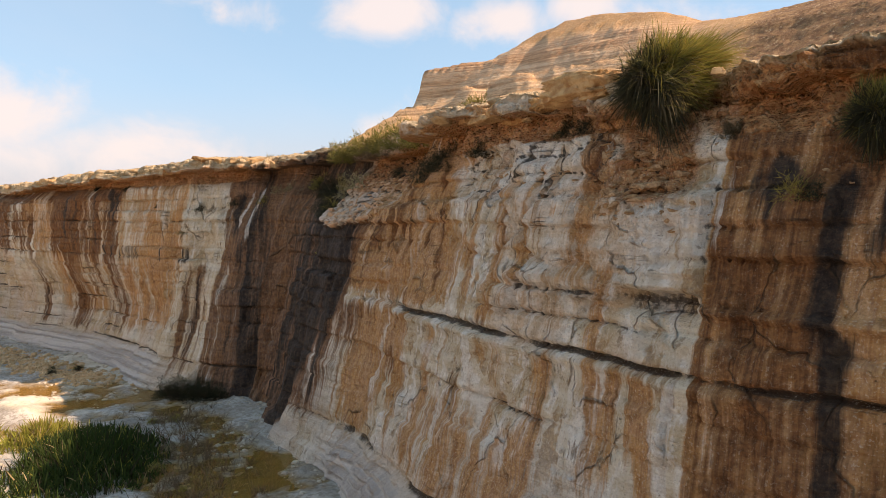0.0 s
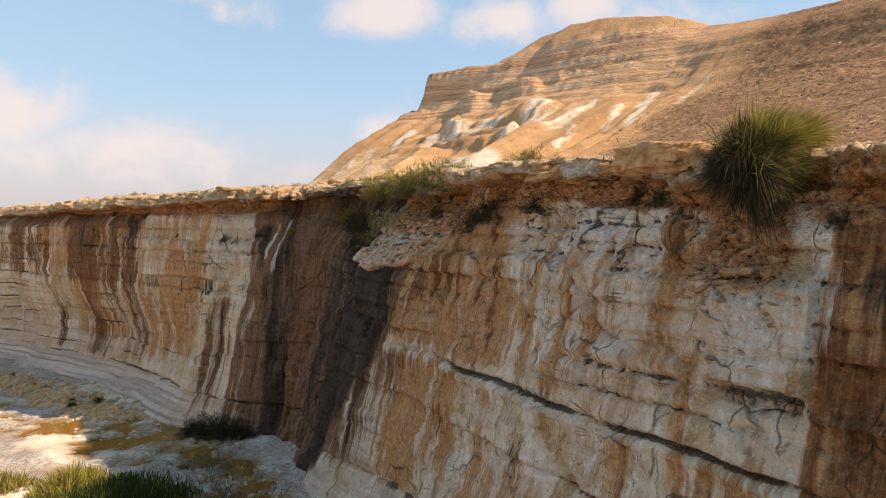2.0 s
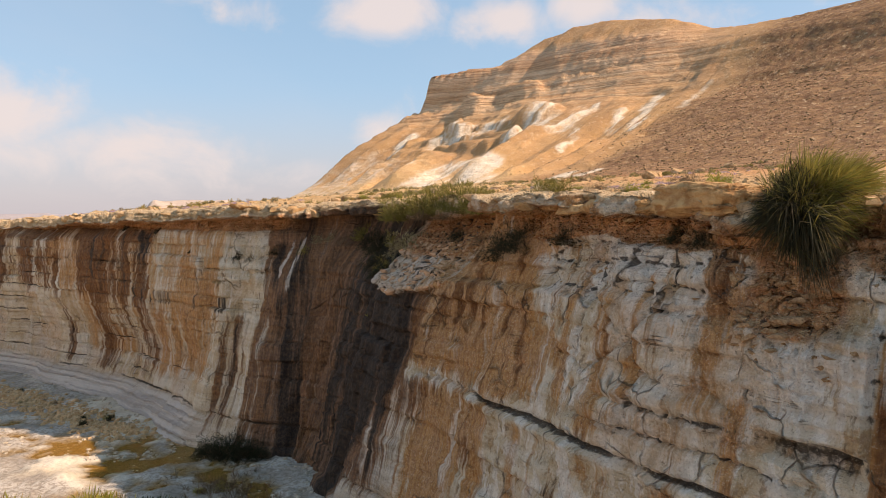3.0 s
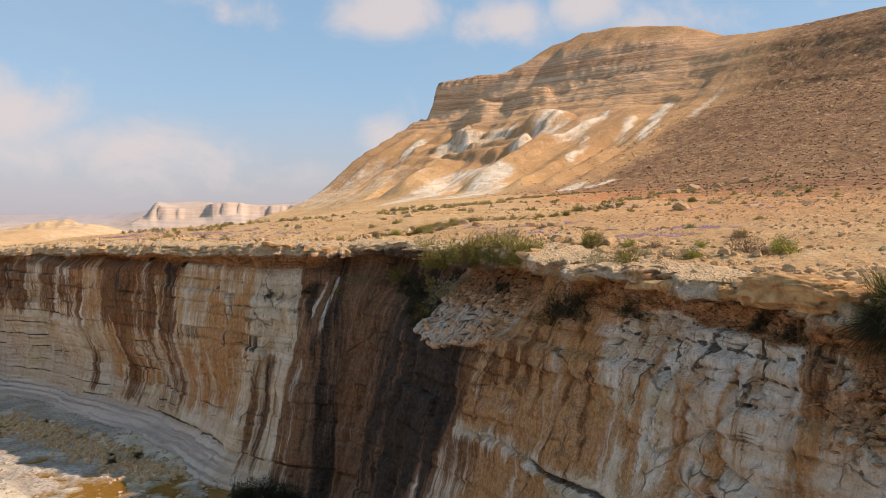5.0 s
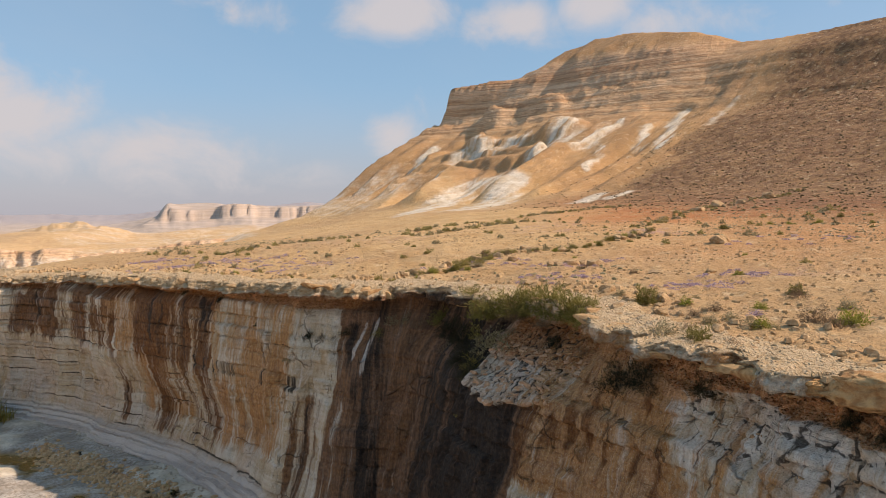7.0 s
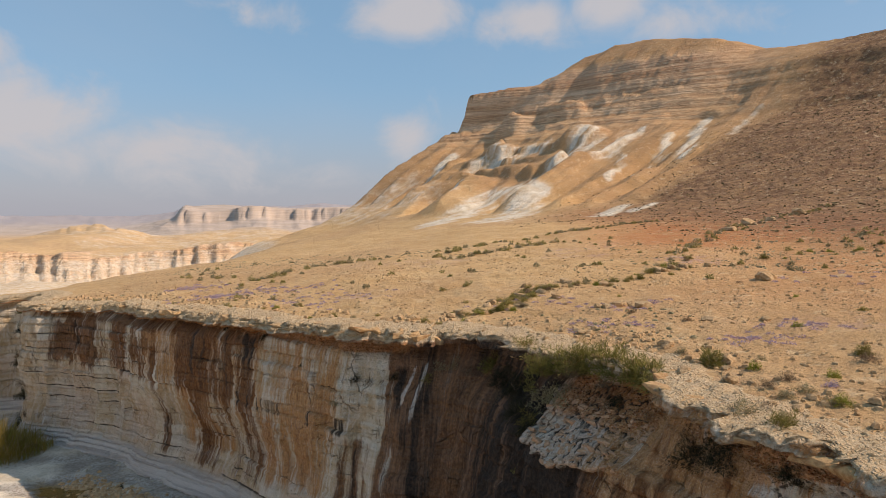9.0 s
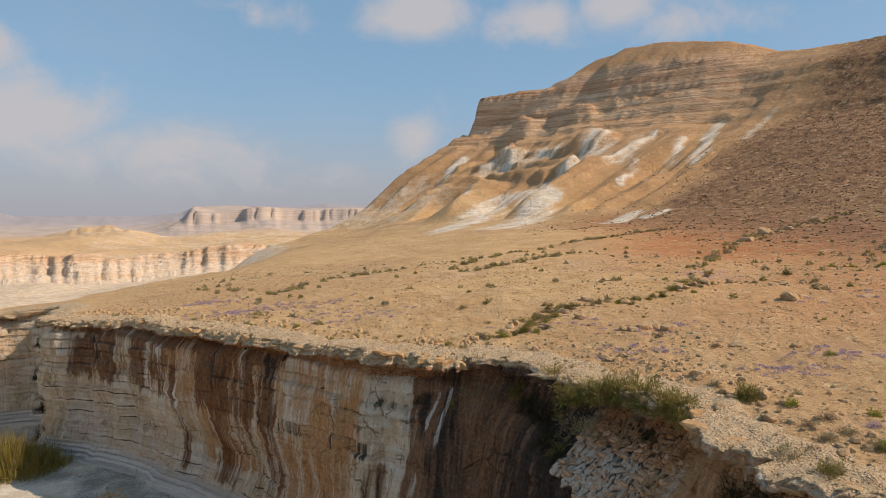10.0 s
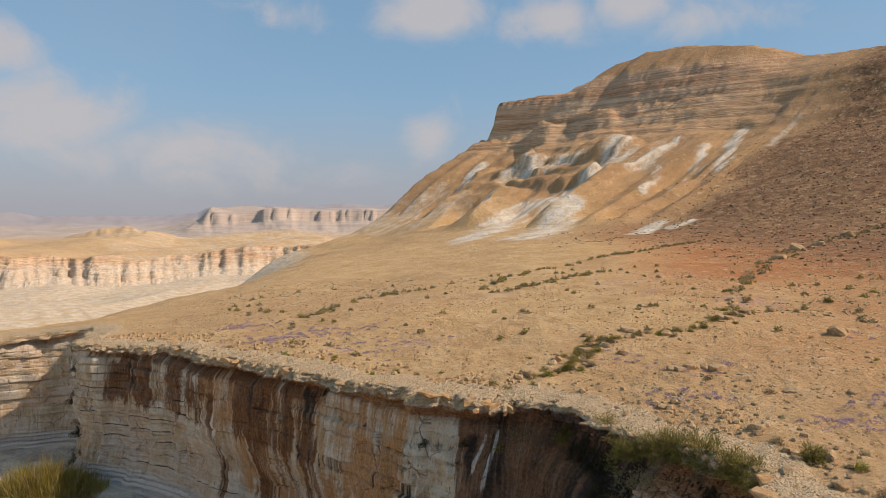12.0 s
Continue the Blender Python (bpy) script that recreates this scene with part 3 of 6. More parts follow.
def bed_material():
    m, n = material("river_gravel")
    pos = n.add("ShaderNodeNewGeometry").outputs["Position"]
    mid, grit = n.noise(pos, 0.7, 5.0, 0.6), n.noise(pos, 7.0, 5.0, 0.7)
    c = n.mix(n.step(mid, 0.35, 0.65), (0.33, 0.29, 0.24), (0.52, 0.48, 0.42))
    c = n.mix(n.step(grit, 0.38, 0.58, 0.75, 0.0), c, (0.22, 0.18, 0.14))
    # sunlit part of the floor painted paler, its light put into the colour
    c = n.mix(n.math("MULTIPLY", n.attr("sunlit_pale"), n.step(grit, 0.3, 0.6, 0.6, 1.0)), c, n.mix(n.step(mid, 0.4, 0.6), (0.56, 0.48, 0.36), (0.70, 0.63, 0.51)))
    c = n.mix(n.attr("mud"), c, n.mix(n.step(grit, 0.35, 0.6), (0.17, 0.095, 0.025), (0.30, 0.19, 0.07)))
    n.out(c, n.step(n.attr("mud"), 0.1, 0.9, 0.9, 0.5), n.bump(n.math("ADD", grit, mid), 0.7, 0.08))
    return m


def plain(name, colours, scale=6.0, rough=0.9, bump=0.4, random_tint=0.25, **more):
    m, n = material(name)
    pos = n.add("ShaderNodeTexCoord").outputs["Object"]
    grain = n.noise(pos, scale, 5.0, 0.65)
    c = n.mix(n.step(grain, 0.35, 0.65), colours[0], colours[1])
    tint = n.add("ShaderNodeObjectInfo").outputs["Random"]
    isle = n.add("ShaderNodeNewGeometry").outputs["Random Per Island"]
    c = n.mix(n.step(n.math("ADD", n.math("MULTIPLY", tint, 0.5), n.math("MULTIPLY", isle, 0.5)), 0.2, 0.9, 0, random_tint), c, colours[2] if len(colours) > 2 else colours[0])
    n.out(c, rough, n.bump(n.noise(pos, scale * 2.2, 5.0, 0.7), bump, 0.05) if bump else None, **more)
    return m


CHALK, GROUND, BED = cliff_material(), land_material(), bed_material()
STONE = plain("limestone", ((0.38, 0.225, 0.10), (0.56, 0.385, 0.21), (0.62, 0.48, 0.31)), 5.0, 0.95, 0.9)
CONGLOMERATE = plain("conglomerate", ((0.36, 0.175, 0.065), (0.58, 0.36, 0.165), (0.64, 0.46, 0.26)), 5.5, 0.95, 1.0)

# ---- the land: one sheet from the rim to the horizon ----
def structure(name, me, label, category):
    return tagged(new(name, me), label, category, kind="structure")


CENTRE = (-3.5, -4.0)
around = np.concatenate([np.arange(-180, -46, 4.0), np.arange(-46, 44, 0.15), np.arange(44, 180.1, 4.0)])
rings = [6.0]
while rings[-1] < 4300:
    r = rings[-1]
    rings.append(r * (1.0105 if r < 70 else 1.009 if r < 100 else 1.0046 if r < 205 else 1.011 if r < 375 else 1.004 if r < 425 else 1.012 if r < 640 else 1.006 if r < 760 else 1.05))
AA, RR = np.meshgrid(np.radians(around), np.array(rings), indexing="ij")
GX, GY = CENTRE[0] + RR * np.sin(AA), CENTRE[1] + RR * np.cos(AA)
GZ = land(GX, GY)
near = (RR < 110) & (GX < 60) & (GY < 62) & (GX > -80)
DIST = np.full(GX.shape, -50.0)
DIST[near] = rim_distance(GX[near], GY[near])
BOX = (-74, 26, -34, 60)
in_box = (GX > BOX[0]) & (GX < BOX[1]) & (GY > BOX[2]) & (GY < BOX[3])
bad = in_box & ((DIST > -0.45) | (GY < -6))
keep = ~(bad[:-1, :-1] | bad[1:, :-1] | bad[1:, 1:] | bad[:-1, 1:])
W_, S_ = hill_coords(GX, GY)
slope_x = np.gradient(GZ, axis=1) / np.gradient(RR, axis=1)
steep = np.hypot(slope_x, np.gradient(GZ, axis=0) / np.maximum(np.gradient(AA, axis=0) * RR, 1e-6))
on_hill = smooth(W_, -4, 6) * (1 - smooth(S_, 96, 110)) * (RR < 420)
AZ = np.degrees(np.arctan2(GX + 7.5, GY - 2.3))
LEFT = smooth(-37 - 0.05 * (GY - 60) + 5 * fbm(GY * 0.03, GX * 0.004, 2, 31) - GX, 0, 10) * smooth(GY, 50, 62)
rock = on_hill * smooth(GZ, 28, 36) * (0.45 + 0.55 * smooth(steep, 0.45, 1.0)) * smooth(S_, -5, 28) * (1 - 0.9 * smooth(GZ, 48.5, 51.5) * smooth(S_, 14, 22))
cliff_far = smooth(RR, 330, 345) * (1 - smooth(RR, 470, 520)) * smooth(steep, 0.2, 0.45) * smooth(-AZ, 5, 10)
white = on_hill * 0.22 * smooth(S_, 20, 40) * bell(GZ, 22, 8)
S_V = S_ + 1.2 * fbm(GX * 0.12, GY * 0.12, 3, 191)


def fan(s0, w0, s1, w1, r0, r1):
    """A tapered strip, for scars of pale scree and one shadow, from (s0, w0) down to (s1, w1), r0 and r1 wide at its
    ends.
    """
    ds, dw = s1 - s0, w1 - w0
    k = np.clip(((S_V - s0) * ds + (W_ - w0) * dw) / (ds * ds + dw * dw), 0, 1)
    return np.exp(-(np.hypot(S_V - s0 - k * ds, W_ - w0 - k * dw) / (1.25 * (r0 + (r1 - r0) * k))) ** 2)


for scar in ((23.7, 38.4, 21.6, 25.5, 1.2, 2.4), (15.6, 37.4, 13.2, 29.0, 0.8, 1.3), (14.4, 46.3, 7.4, 28.0, 1.0, 1.4), (31.4, 32.1, 27.6, 19.8, 3.6, 2.2), (41.2, 29.6, 54.2, 25.6, 3.0, 4.0), (26.2, 19.9, 34.3, 8.0, 1.6, 3.0),
             (34.3, 8.0, 29.6, -2.8, 3.0, 4.2), (29.6, -2.8, 21.3, -16, 3.6, 2.5), (21.8, 6.6, 12.0, -11, 2.6, 4.0), (2.2, 4.8, -0.6, -3.7, 1.2, 1.5), (-2.6, 5.9, -1.9, 1.8, 1.0, 1.2), (69.9, 27.0, 66.0, 19.0, 2.2, 1.6), (12.8, 26.3, 11.2, 20.2, 0.7, 0.9), (18, 26, 15, 18, 0.7, 0.9), (48, 12, 42, 4, 2.2, 2.6)):
    white = np.maximum(white, (0.80 + 0.85 * fbm(S_ * 1.3, W_ * 0.10, 4, 193)) * fan(*scar))
white = np.maximum(white, 0.55 * np.maximum(fan(5.0, 49.1, 3.9, 37.6, 0.9, 1.2), fan(72.6, 17.3, 77, 2, 3.5, 4.5)))
white = np.maximum(white, LEFT * 0.60 * (1 - smooth(GZ, -9, -4) * smooth(RR, 330, 350)))
white = np.maximum(white, 0.45 * smooth(W_, -14, 4) * smooth(S_, 36, 56) * (1 - smooth(GZ, 18, 27)) * (0.85 + 0.7 * fbm(S_ * 0.35, W_ * 0.05, 3, 194)))
scree = 1.0 * on_hill * (1 - smooth(S_V, -6, 7)) * smooth(W_, 0, 14) + 0.30 * on_hill * smooth(GZ, 34, 46)
scree = np.clip(np.maximum(scree, 0.95 * smooth(GX + 0.25 * GY, 24, 44) * smooth(GY, 25, 45) * (1 - smooth(W_, -6, 6) * smooth(S_, -4, 6))), 0, 1)
# tongues of dark scree that run down from the ledges
tongue = smooth(fbm(S_ * 0.22 + 0.04 * W_, W_ * 0.025, 4, 97), -0.05, 0.3)
scree = np.clip(scree + 0.45 * tongue * on_hill * (1 - smooth(S_, 8, 18)) * smooth(W_, 6, 14) * (1 - smooth(GZ, 40, 46)), 0, 1)
# one dark strip is a shadow on the slope, painted in the scree colour
scree = np.maximum(scree, 0.95 * fan(2.0, 38.6, 1.9, 25.6, 1.8, 2.2))
scree = np.maximum(scree, on_hill * smooth(W_, 4, 16) * (0.24 + 0.22 * smooth(fbm(S_ * 0.3, W_ * 0.03, 4, 98), -0.2, 0.3) + 0.2 * smooth(GZ, 48, 52)))
red = np.clip(1.5 * smooth(GX - 0.08 * GY, -6, 10) * smooth(GY, 20, 40) * (0.6 + 0.6 * fbm(GX * 0.05, GY * 0.05, 3, 93)), 0, 1) * (1 - smooth(W_, -5, 10)) + 0.26 * on_hill * smooth(W_, 2, 12)
purple = np.clip(smooth(fbm(GX * 0.10 + 3, GY * 0.16, 3, 95), 0.15, 0.5) * bell(GY - 0.25 * GX, 38, 13), 0, 1) * (RR < 90) * (1 - smooth(GX, 5, 11))
# how much painted haze the far country takes on
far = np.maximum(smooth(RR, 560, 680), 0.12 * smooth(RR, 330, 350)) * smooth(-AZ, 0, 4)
looks = dict(rock=np.clip(rock + cliff_far, 0, 1), white=white, scree=scree, red=red, purple=purple, far=far * 0.85, blue_haze=smooth(RR, 1000, 2000) * 0.8)


def middle(a):
    return 0.25 * (a[:-1, :-1] + a[1:, :-1] + a[1:, 1:] + a[:-1, 1:])


m_r, m_w, m_s, m_left, m_az = middle(RR), middle(W_), middle(S_), middle(LEFT), middle(AZ)
hill_part = (m_w > -1 - 13 * smooth(m_s, 42, 70)) & (m_s < 118) & (m_r < 330) & (m_left < 0.5)
table_part = (m_r > 560) & (m_az < 14) & (m_az > -60) & ~hill_part
low_part = (m_left >= 0.5) & (m_r <= 560) & ~hill_part
rest = ~(hill_part | table_part | low_part)
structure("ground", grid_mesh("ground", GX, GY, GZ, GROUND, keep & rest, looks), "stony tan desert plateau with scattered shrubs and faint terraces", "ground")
structure("hill", grid_mesh("hill", GX, GY, GZ, GROUND, keep & hill_part, looks), "orange layered rock hill with white scree scars and a blunt nose", "hill")
structure("badlands", grid_mesh("badlands", GX, GY, GZ, GROUND, keep & low_part, looks), "pale eroded chalk slopes and low red cliffs in a valley", "badlands")
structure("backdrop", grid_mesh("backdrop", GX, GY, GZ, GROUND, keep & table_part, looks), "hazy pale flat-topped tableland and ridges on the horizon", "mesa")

# ---- the cliff: beds, joints, overhanging cap and sloping skirt ----
BEDS = [-0.6, 0.45, 1.12, 2.15, 2.7, 3.35, 4.02, 4.55, 5.05, 5.5, 6.15, 6.6, 7.1, 7.55, 8.2, 9.8]
U = np.concatenate([np.arange(-22, 14, 0.5), np.arange(14, 30, 0.05), np.arange(30, 74, 0.065), np.arange(74, 104, 0.3)])
ROWS_WALL, ROWS_LIP = 170, 40
CP, CN, SB = plan_at(U), outward(U), setback(U)
RIM = CP - CN * SB[:, None]
ZTOP = land(RIM[:, 0], RIM[:, 1]) + 0.05
UU, FF = np.meshgrid(U, np.linspace(0, 1, ROWS_WALL), indexing="ij")
chunk_u = U / 0.95 + 0.9 * fbm(U * 0.35, 0 * U, 2, 99) + 0.25 * fbm(U * 2.5, 0 * U, 2, 100)
chunk = np.floor(chunk_u)
notch = 1 - smooth(np.minimum(chunk_u - chunk, 1 - (chunk_u - chunk)), 0.0, 0.07)
CAP = 0.34 + 0.30 * hashed(chunk, 0 * chunk, 11) * (0.4 + 0.6 * (1 - smooth(U, 42, 48))) + 0.10 * fbm(U * 1.5, U * 0, 3, 101) + 0.02 * bell(U, 19, 1.6)
CAP = CAP * (1 - 0.35 * np.exp(-np.abs((U - 27.5) / 3.4) ** 4))
ZZ = -0.4 + FF * (ZTOP - CAP + 0.4)[:, None]
zb = ZZ + 0.07 * fbm(UU * 0.25, ZZ * 0.3, 3, 103)
layer_i = np.searchsorted(BEDS, zb) - 1
b_lo, b_hi = np.array(BEDS)[np.clip(layer_i, 0, 14)], np.array(BEDS)[np.clip(layer_i + 1, 0, 15)]
in_bed = (zb - b_lo) / (b_hi - b_lo)
to_edge = np.minimum(zb - b_lo, b_hi - zb)
left = smooth(UU, 40, 46)
batter = 0.23 - 0.16 * smooth(UU, 47, 58)
off = batter * (5.5 - ZZ)
no_skirt = 1 - smooth(UU, 30.5, 33) * (1 - smooth(UU, 43.5, 46))
off += (0.25 + 0.45 * no_skirt) * smooth(1.25 - ZZ, 0, 1.5) * (0.9 + 0.5 * fbm(UU * 0.2, 0 * UU, 2, 105))
# the stream has undercut the wall of the bend
off -= (0.20 * left + 1.0 * smooth(UU, 44.5, 49.5) * (1 - 0.7 * smooth(UU, 56.5, 63))) * np.interp(ZZ, [-0.4, 0.3, 1.2, 1.9, 2.6, 3.4, 4.4, 5.4], [0.35, 0.45, 0.80, 1.0, 0.98, 0.70, 0.22, 0.0])
lam = (ZZ + 0.05 * fbm(UU * 0.3, 0 * UU, 2, 106)) / 0.21
off += 0.10 * no_skirt * (1 - smooth(ZZ, 1.1, 1.3)) * (0.5 - smooth(lam - np.floor(lam), 0.25, 0.75))
full = SB[:, None] - batter * 3.0
shelf = smooth(UU, 31.0, 31.6) * (1 - smooth(UU, 34.6, 36.4))
off -= full * smooth(ZZ, 6.5 - 0.4 * shelf + 1.0 * smooth(UU, 39.5, 42), 8.5 + 0.3 * shelf)
bulge = fbm(UU * 0.30, ZZ * 0.10, 3, 107)
off += 0.38 * bulge * (1 - smooth(ZZ, 7.6, 8.6))
ribs = ridged(UU * 0.55, ZZ * 0.06 + 0.3 * fbm(UU * 0.1, ZZ * 0.3, 2, 109), 3, 111)
off += 0.20 * (ribs - 0.5) * smooth(ZZ, 1.0, 2.5) * (0.5 + 0.8 * left)
# each bed stands a little proud or back, is cut by joints, and spalls in places
joint_w = 0.9 + 1.6 * hashed(layer_i, 0 * layer_i, 7)
ju = (UU + 0.12 * fbm(UU * 1.3, ZZ * 1.3, 2, 113)) / joint_w + 13.7 * hashed(layer_i, 0 * layer_i, 8)
jf = ju - np.floor(ju)
block = hashed(np.floor(ju), layer_i, 3)
to_joint = np.minimum(jf, 1 - jf) * joint_w
cut = 1 - smooth(np.minimum(to_edge * 1.3, to_joint + 0.02), 0.0, 0.07)
strength = 0.35 + 0.65 * smooth(fbm(UU * 0.22, ZZ * 0.35, 3, 115), -0.35, 0.3)
off += (block - 0.5) * 0.21 * strength + (hashed(layer_i, 0 * layer_i, 5) - 0.5) * 0.14
off -= cut * 0.10 * strength
spall = smooth(fbm(UU * 1.1, ZZ * 0.55, 3, 117), 0.12, 0.24)
off -= 0.07 * spall * (1 - smooth(ZZ, 7.2, 7.8))
flake = cells(UU * 1.5 + 0.25 * fbm(UU * 2, ZZ * 2, 2, 116), ZZ * 1.1, 118)
off += 0.07 * (flake[2] - 0.5) * (1 - smooth(UU, 31, 33)) * smooth(ZZ, 1.3, 2.0)
off += 0.055 * fbm(UU * 2.6, ZZ * 2.6, 4, 119) + 0.10 * fbm(UU * 0.9, ZZ * 1.1, 3, 120)
# long open seams
wav = 0.05 * fbm(UU * 0.7, 0 * UU, 3, 121)


def open_seam(z, lo, hi, width):
    along = smooth(UU, lo, lo + 1.2) * (1 - smooth(UU, hi - 1.2, hi)) * (0.35 + 0.65 * smooth(fbm(UU * 0.5, 0 * UU + z, 3, 123), -0.3, 0.25))
    return along * (1 - smooth(np.abs(ZZ - z - wav), width * 0.35, width))


seam = open_seam(4.56, 17, 30.5, 0.075) + 0.8 * open_seam(5.5, 21.8, 26.0, 0.07) + 0.7 * open_seam(3.34, 22.5, 29, 0.06) + 0.6 * open_seam(1.13, 29, 63, 0.07) + 1.0 * open_seam(1.22, 18, 32.5, 0.10)
seam += 0.5 * open_seam(5.02, 53, 70, 0.05) + 0.4 * open_seam(6.62, 44, 70, 0.04) + 0.5 * open_seam(2.2, 46, 70, 0.04) + 0.4 * open_seam(5.06, 20, 26, 0.035) + 0.35 * open_seam(4.2, 44, 56, 0.035) + 0.85 * (open_seam(1.62, 50, 72, 0.045) + open_seam(2.9, 48, 72, 0.045) + open_seam(3.55, 50, 70, 0.05) + open_seam(4.3, 52, 72, 0.045) + open_seam(5.75, 50, 72, 0.04))
off -= 0.16 * np.clip(seam, 0, 1)
off += 0.10 * bell(ZZ - wav, 4.42, 0.10) * smooth(UU, 18, 20) * (1 - smooth(UU, 29, 31))
off -= 0.42 * bell(UU, 41.7, 0.8) * bell(ZZ, 7.6, 0.6)
# the rubble under the alcove, the broken ground under the tussock, soil beneath the cap
soil = smooth(ZZ + 0.22 * fbm(UU * 0.8, 0 * UU, 3, 128), 8.12, 8.32) * (1 - smooth(UU, 28, 31)) + smooth(ZZ, 7.75, 8.05) * (1 - smooth(UU, 20.3, 21.2)) + smooth(ZZ, 6.7, 7.2) * bell(UU, 21.7, 0.75)
low_edge = 6.35 + 0.22 * np.abs(UU - 33.8) + 0.22 * fbm(UU * 1.6, 0 * UU, 3, 129)
rubble = np.exp(-np.abs((UU - 33.6) / 2.2) ** 4) * smooth(ZZ, low_edge - 0.10, low_edge + 0.12)
soil = np.clip(soil + 0.75 * rubble * smooth(ZZ, 7.2, 7.8) + 0.9 * smooth(ZZ, 7.95, 8.3) * smooth(UU, 40, 44), 0, 1)
d1, d2, who = cells(UU * 2.4 + 0.3 * ZZ, ZZ * 3.2, 131)
e1, e2, who_2 = cells(UU * 4.8, ZZ * 6.2 + UU * 0.4, 132)
crack = 1 - smooth(e2 - e1, 0.03, 0.16)
big_crack = 1 - smooth(d2 - d1, 0.03, 0.14)
broken = np.clip(rubble + 0.9 * bell(UU, 21.7, 0.9) * bell(ZZ, 7.35, 0.75) + 0.5 * smooth(ZZ, 7.5, 7.9) * bell(UU, 25.5, 2.5), 0, 1)
off += np.clip(soil + broken, 0, 1) * (0.20 * (who - 0.5) - 0.09 * big_crack) + broken * (0.10 * (who_2 - 0.5) - 0.07 * crack)
off += 0.42 * rubble * (1 - 0.9 * smooth(ZZ, 6.9, 8.2)) * (0.75 + 0.5 * fbm(UU, ZZ * 1.4, 3, 133))
# large plates of chalk in the upper right wall
f1, f2, who_3 = cells(UU * 0.9, ZZ * 0.95 + 0.2, 134)
plates = bell(UU, 24.6, 3.0) * smooth(ZZ, 4.7, 5.2) * (1 - smooth(ZZ, 8.0, 8.3))
off += plates * (0.22 * (who_3 - 0.5) - 0.10 * (1 - smooth(f2 - f1, 0.02, 0.10)))
# a smooth laminated panel beside the open corner, with a hollow under it
panel = smooth(UU, 20.42, 20.50) * (1 - smooth(UU, 21.95, 22.15)) * smooth(ZZ, 5.62, 5.72) * (1 - smooth(ZZ, 7.15, 7.3))
hollow = smooth(UU, 20.45, 20.6) * (1 - smooth(UU, 21.6, 22.0)) * smooth(ZZ, 5.28, 5.36) * (1 - smooth(ZZ, 5.60, 5.68))
off += panel * (0.16 + 0.035 * np.sin(ZZ * 30 + 2 * fbm(UU, ZZ, 2, 136))) - 0.22 * hollow
corner = bell(UU, 20.44, 0.035) * smooth(ZZ, 5.2, 5.4) * (1 - smooth(ZZ, 7.2, 7.4))
off -= 0.08 * corner
ledge = smooth(ZZ, 5.36, 5.44) * (1 - smooth(ZZ, 5.46, 5.75)) * (1 - smooth(UU, 22.6, 24.6)) * smooth(UU, 17, 18)
off += 0.14 * ledge * (1 - hollow)
overhang = bell(ZZ, 5.72, 0.14) * smooth(UU, 22.2, 22.5) * (1 - smooth(UU, 24.5, 25.2))
off += 0.16 * overhang
p1, p2, who_4 = cells(UU * 0.85 + 0.1 * ZZ, ZZ * 1.9, 138, 0.7)
pillows = smooth(UU, 21.9, 22.8) * (1 - smooth(UU, 27.2, 29.0)) * smooth(ZZ, 6.9, 7.3) * (1 - smooth(ZZ, 8.15, 8.3))
off += pillows * (0.20 * (1 - np.clip(p1 * 1.5, 0, 1) ** 2) + 0.14 * (who_4 - 0.5) - 0.08)
pillow_gap = pillows * (1 - smooth(p2 - p1, 0.02, 0.12))
gully = smooth(UU, 33.0, 36.2) * (1 - smooth(UU, 39.6, 41.6))
flutes = ridged(UU * 1.1 + 0.2 * ZZ, ZZ * 0.05, 3, 135)
off -= gully * (0.12 * smooth(ZZ, 3.0, 7.5) - 0.30 * (flutes - 0.4))
# upright flutes on the shoulder beside the corner, and the bulging foot of the near wall
off += 0.16 * (ridged(UU * 1.35 + 0.35 * ZZ, ZZ * 0.06, 3, 140) - 0.5) * smooth(UU, 27.5, 28.8) * (1 - smooth(UU, 32, 33)) * smooth(ZZ, 4.5, 5.2)
off += 0.34 * bell(ZZ, 0.55, 0.6) * (1 - smooth(UU, 31, 33)) * (0.7 + 0.6 * fbm(UU * 0.5, 0 * UU, 2, 141))
# recess under the cap, then the lip, then back inland over the top
off -= (0.06 + 0.16 * smooth(UU, 30, 33)) * smooth(FF, 0.92, 0.99) * (0.6 + 0.8 * value_noise(UU * 0.6, 0 * UU, 137))
lip = np.linspace(0, 1, ROWS_LIP)
UL, LF = np.meshgrid(U, lip, indexing="ij")
out_by = (0.05 + 0.55 * hashed(chunk, 0 * chunk, 12) * (0.55 + 0.45 * (1 - smooth(U, 42, 48))) + 0.22 * fbm(U * 1.3, 0 * U, 4, 139) - 0.22 * notch - 0.26 * (1 - smooth(U, 23.5, 25.5)) - 0.22 * smooth(U, 22.0, 23.0) * (1 - smooth(U, 26.0, 27.0)) - 0.15 * bell(U, 34.2, 2.2) - 0.75 * np.exp(-np.abs((U - 21.3) / 0.8) ** 4) + 0.24 * smooth(U, 26.3, 27.5) * (1 - smooth(U, 31.2, 31.5)) + 0.25 * np.exp(-np.abs((U - 27.5) / 3.4) ** 4) * (hashed(chunk, 0 * chunk, 13) - 0.2))[:, None]
lip_bed = np.floor(LF * 22 + 1.2 * fbm(UL * 0.8, 0 * UL, 2, 142))
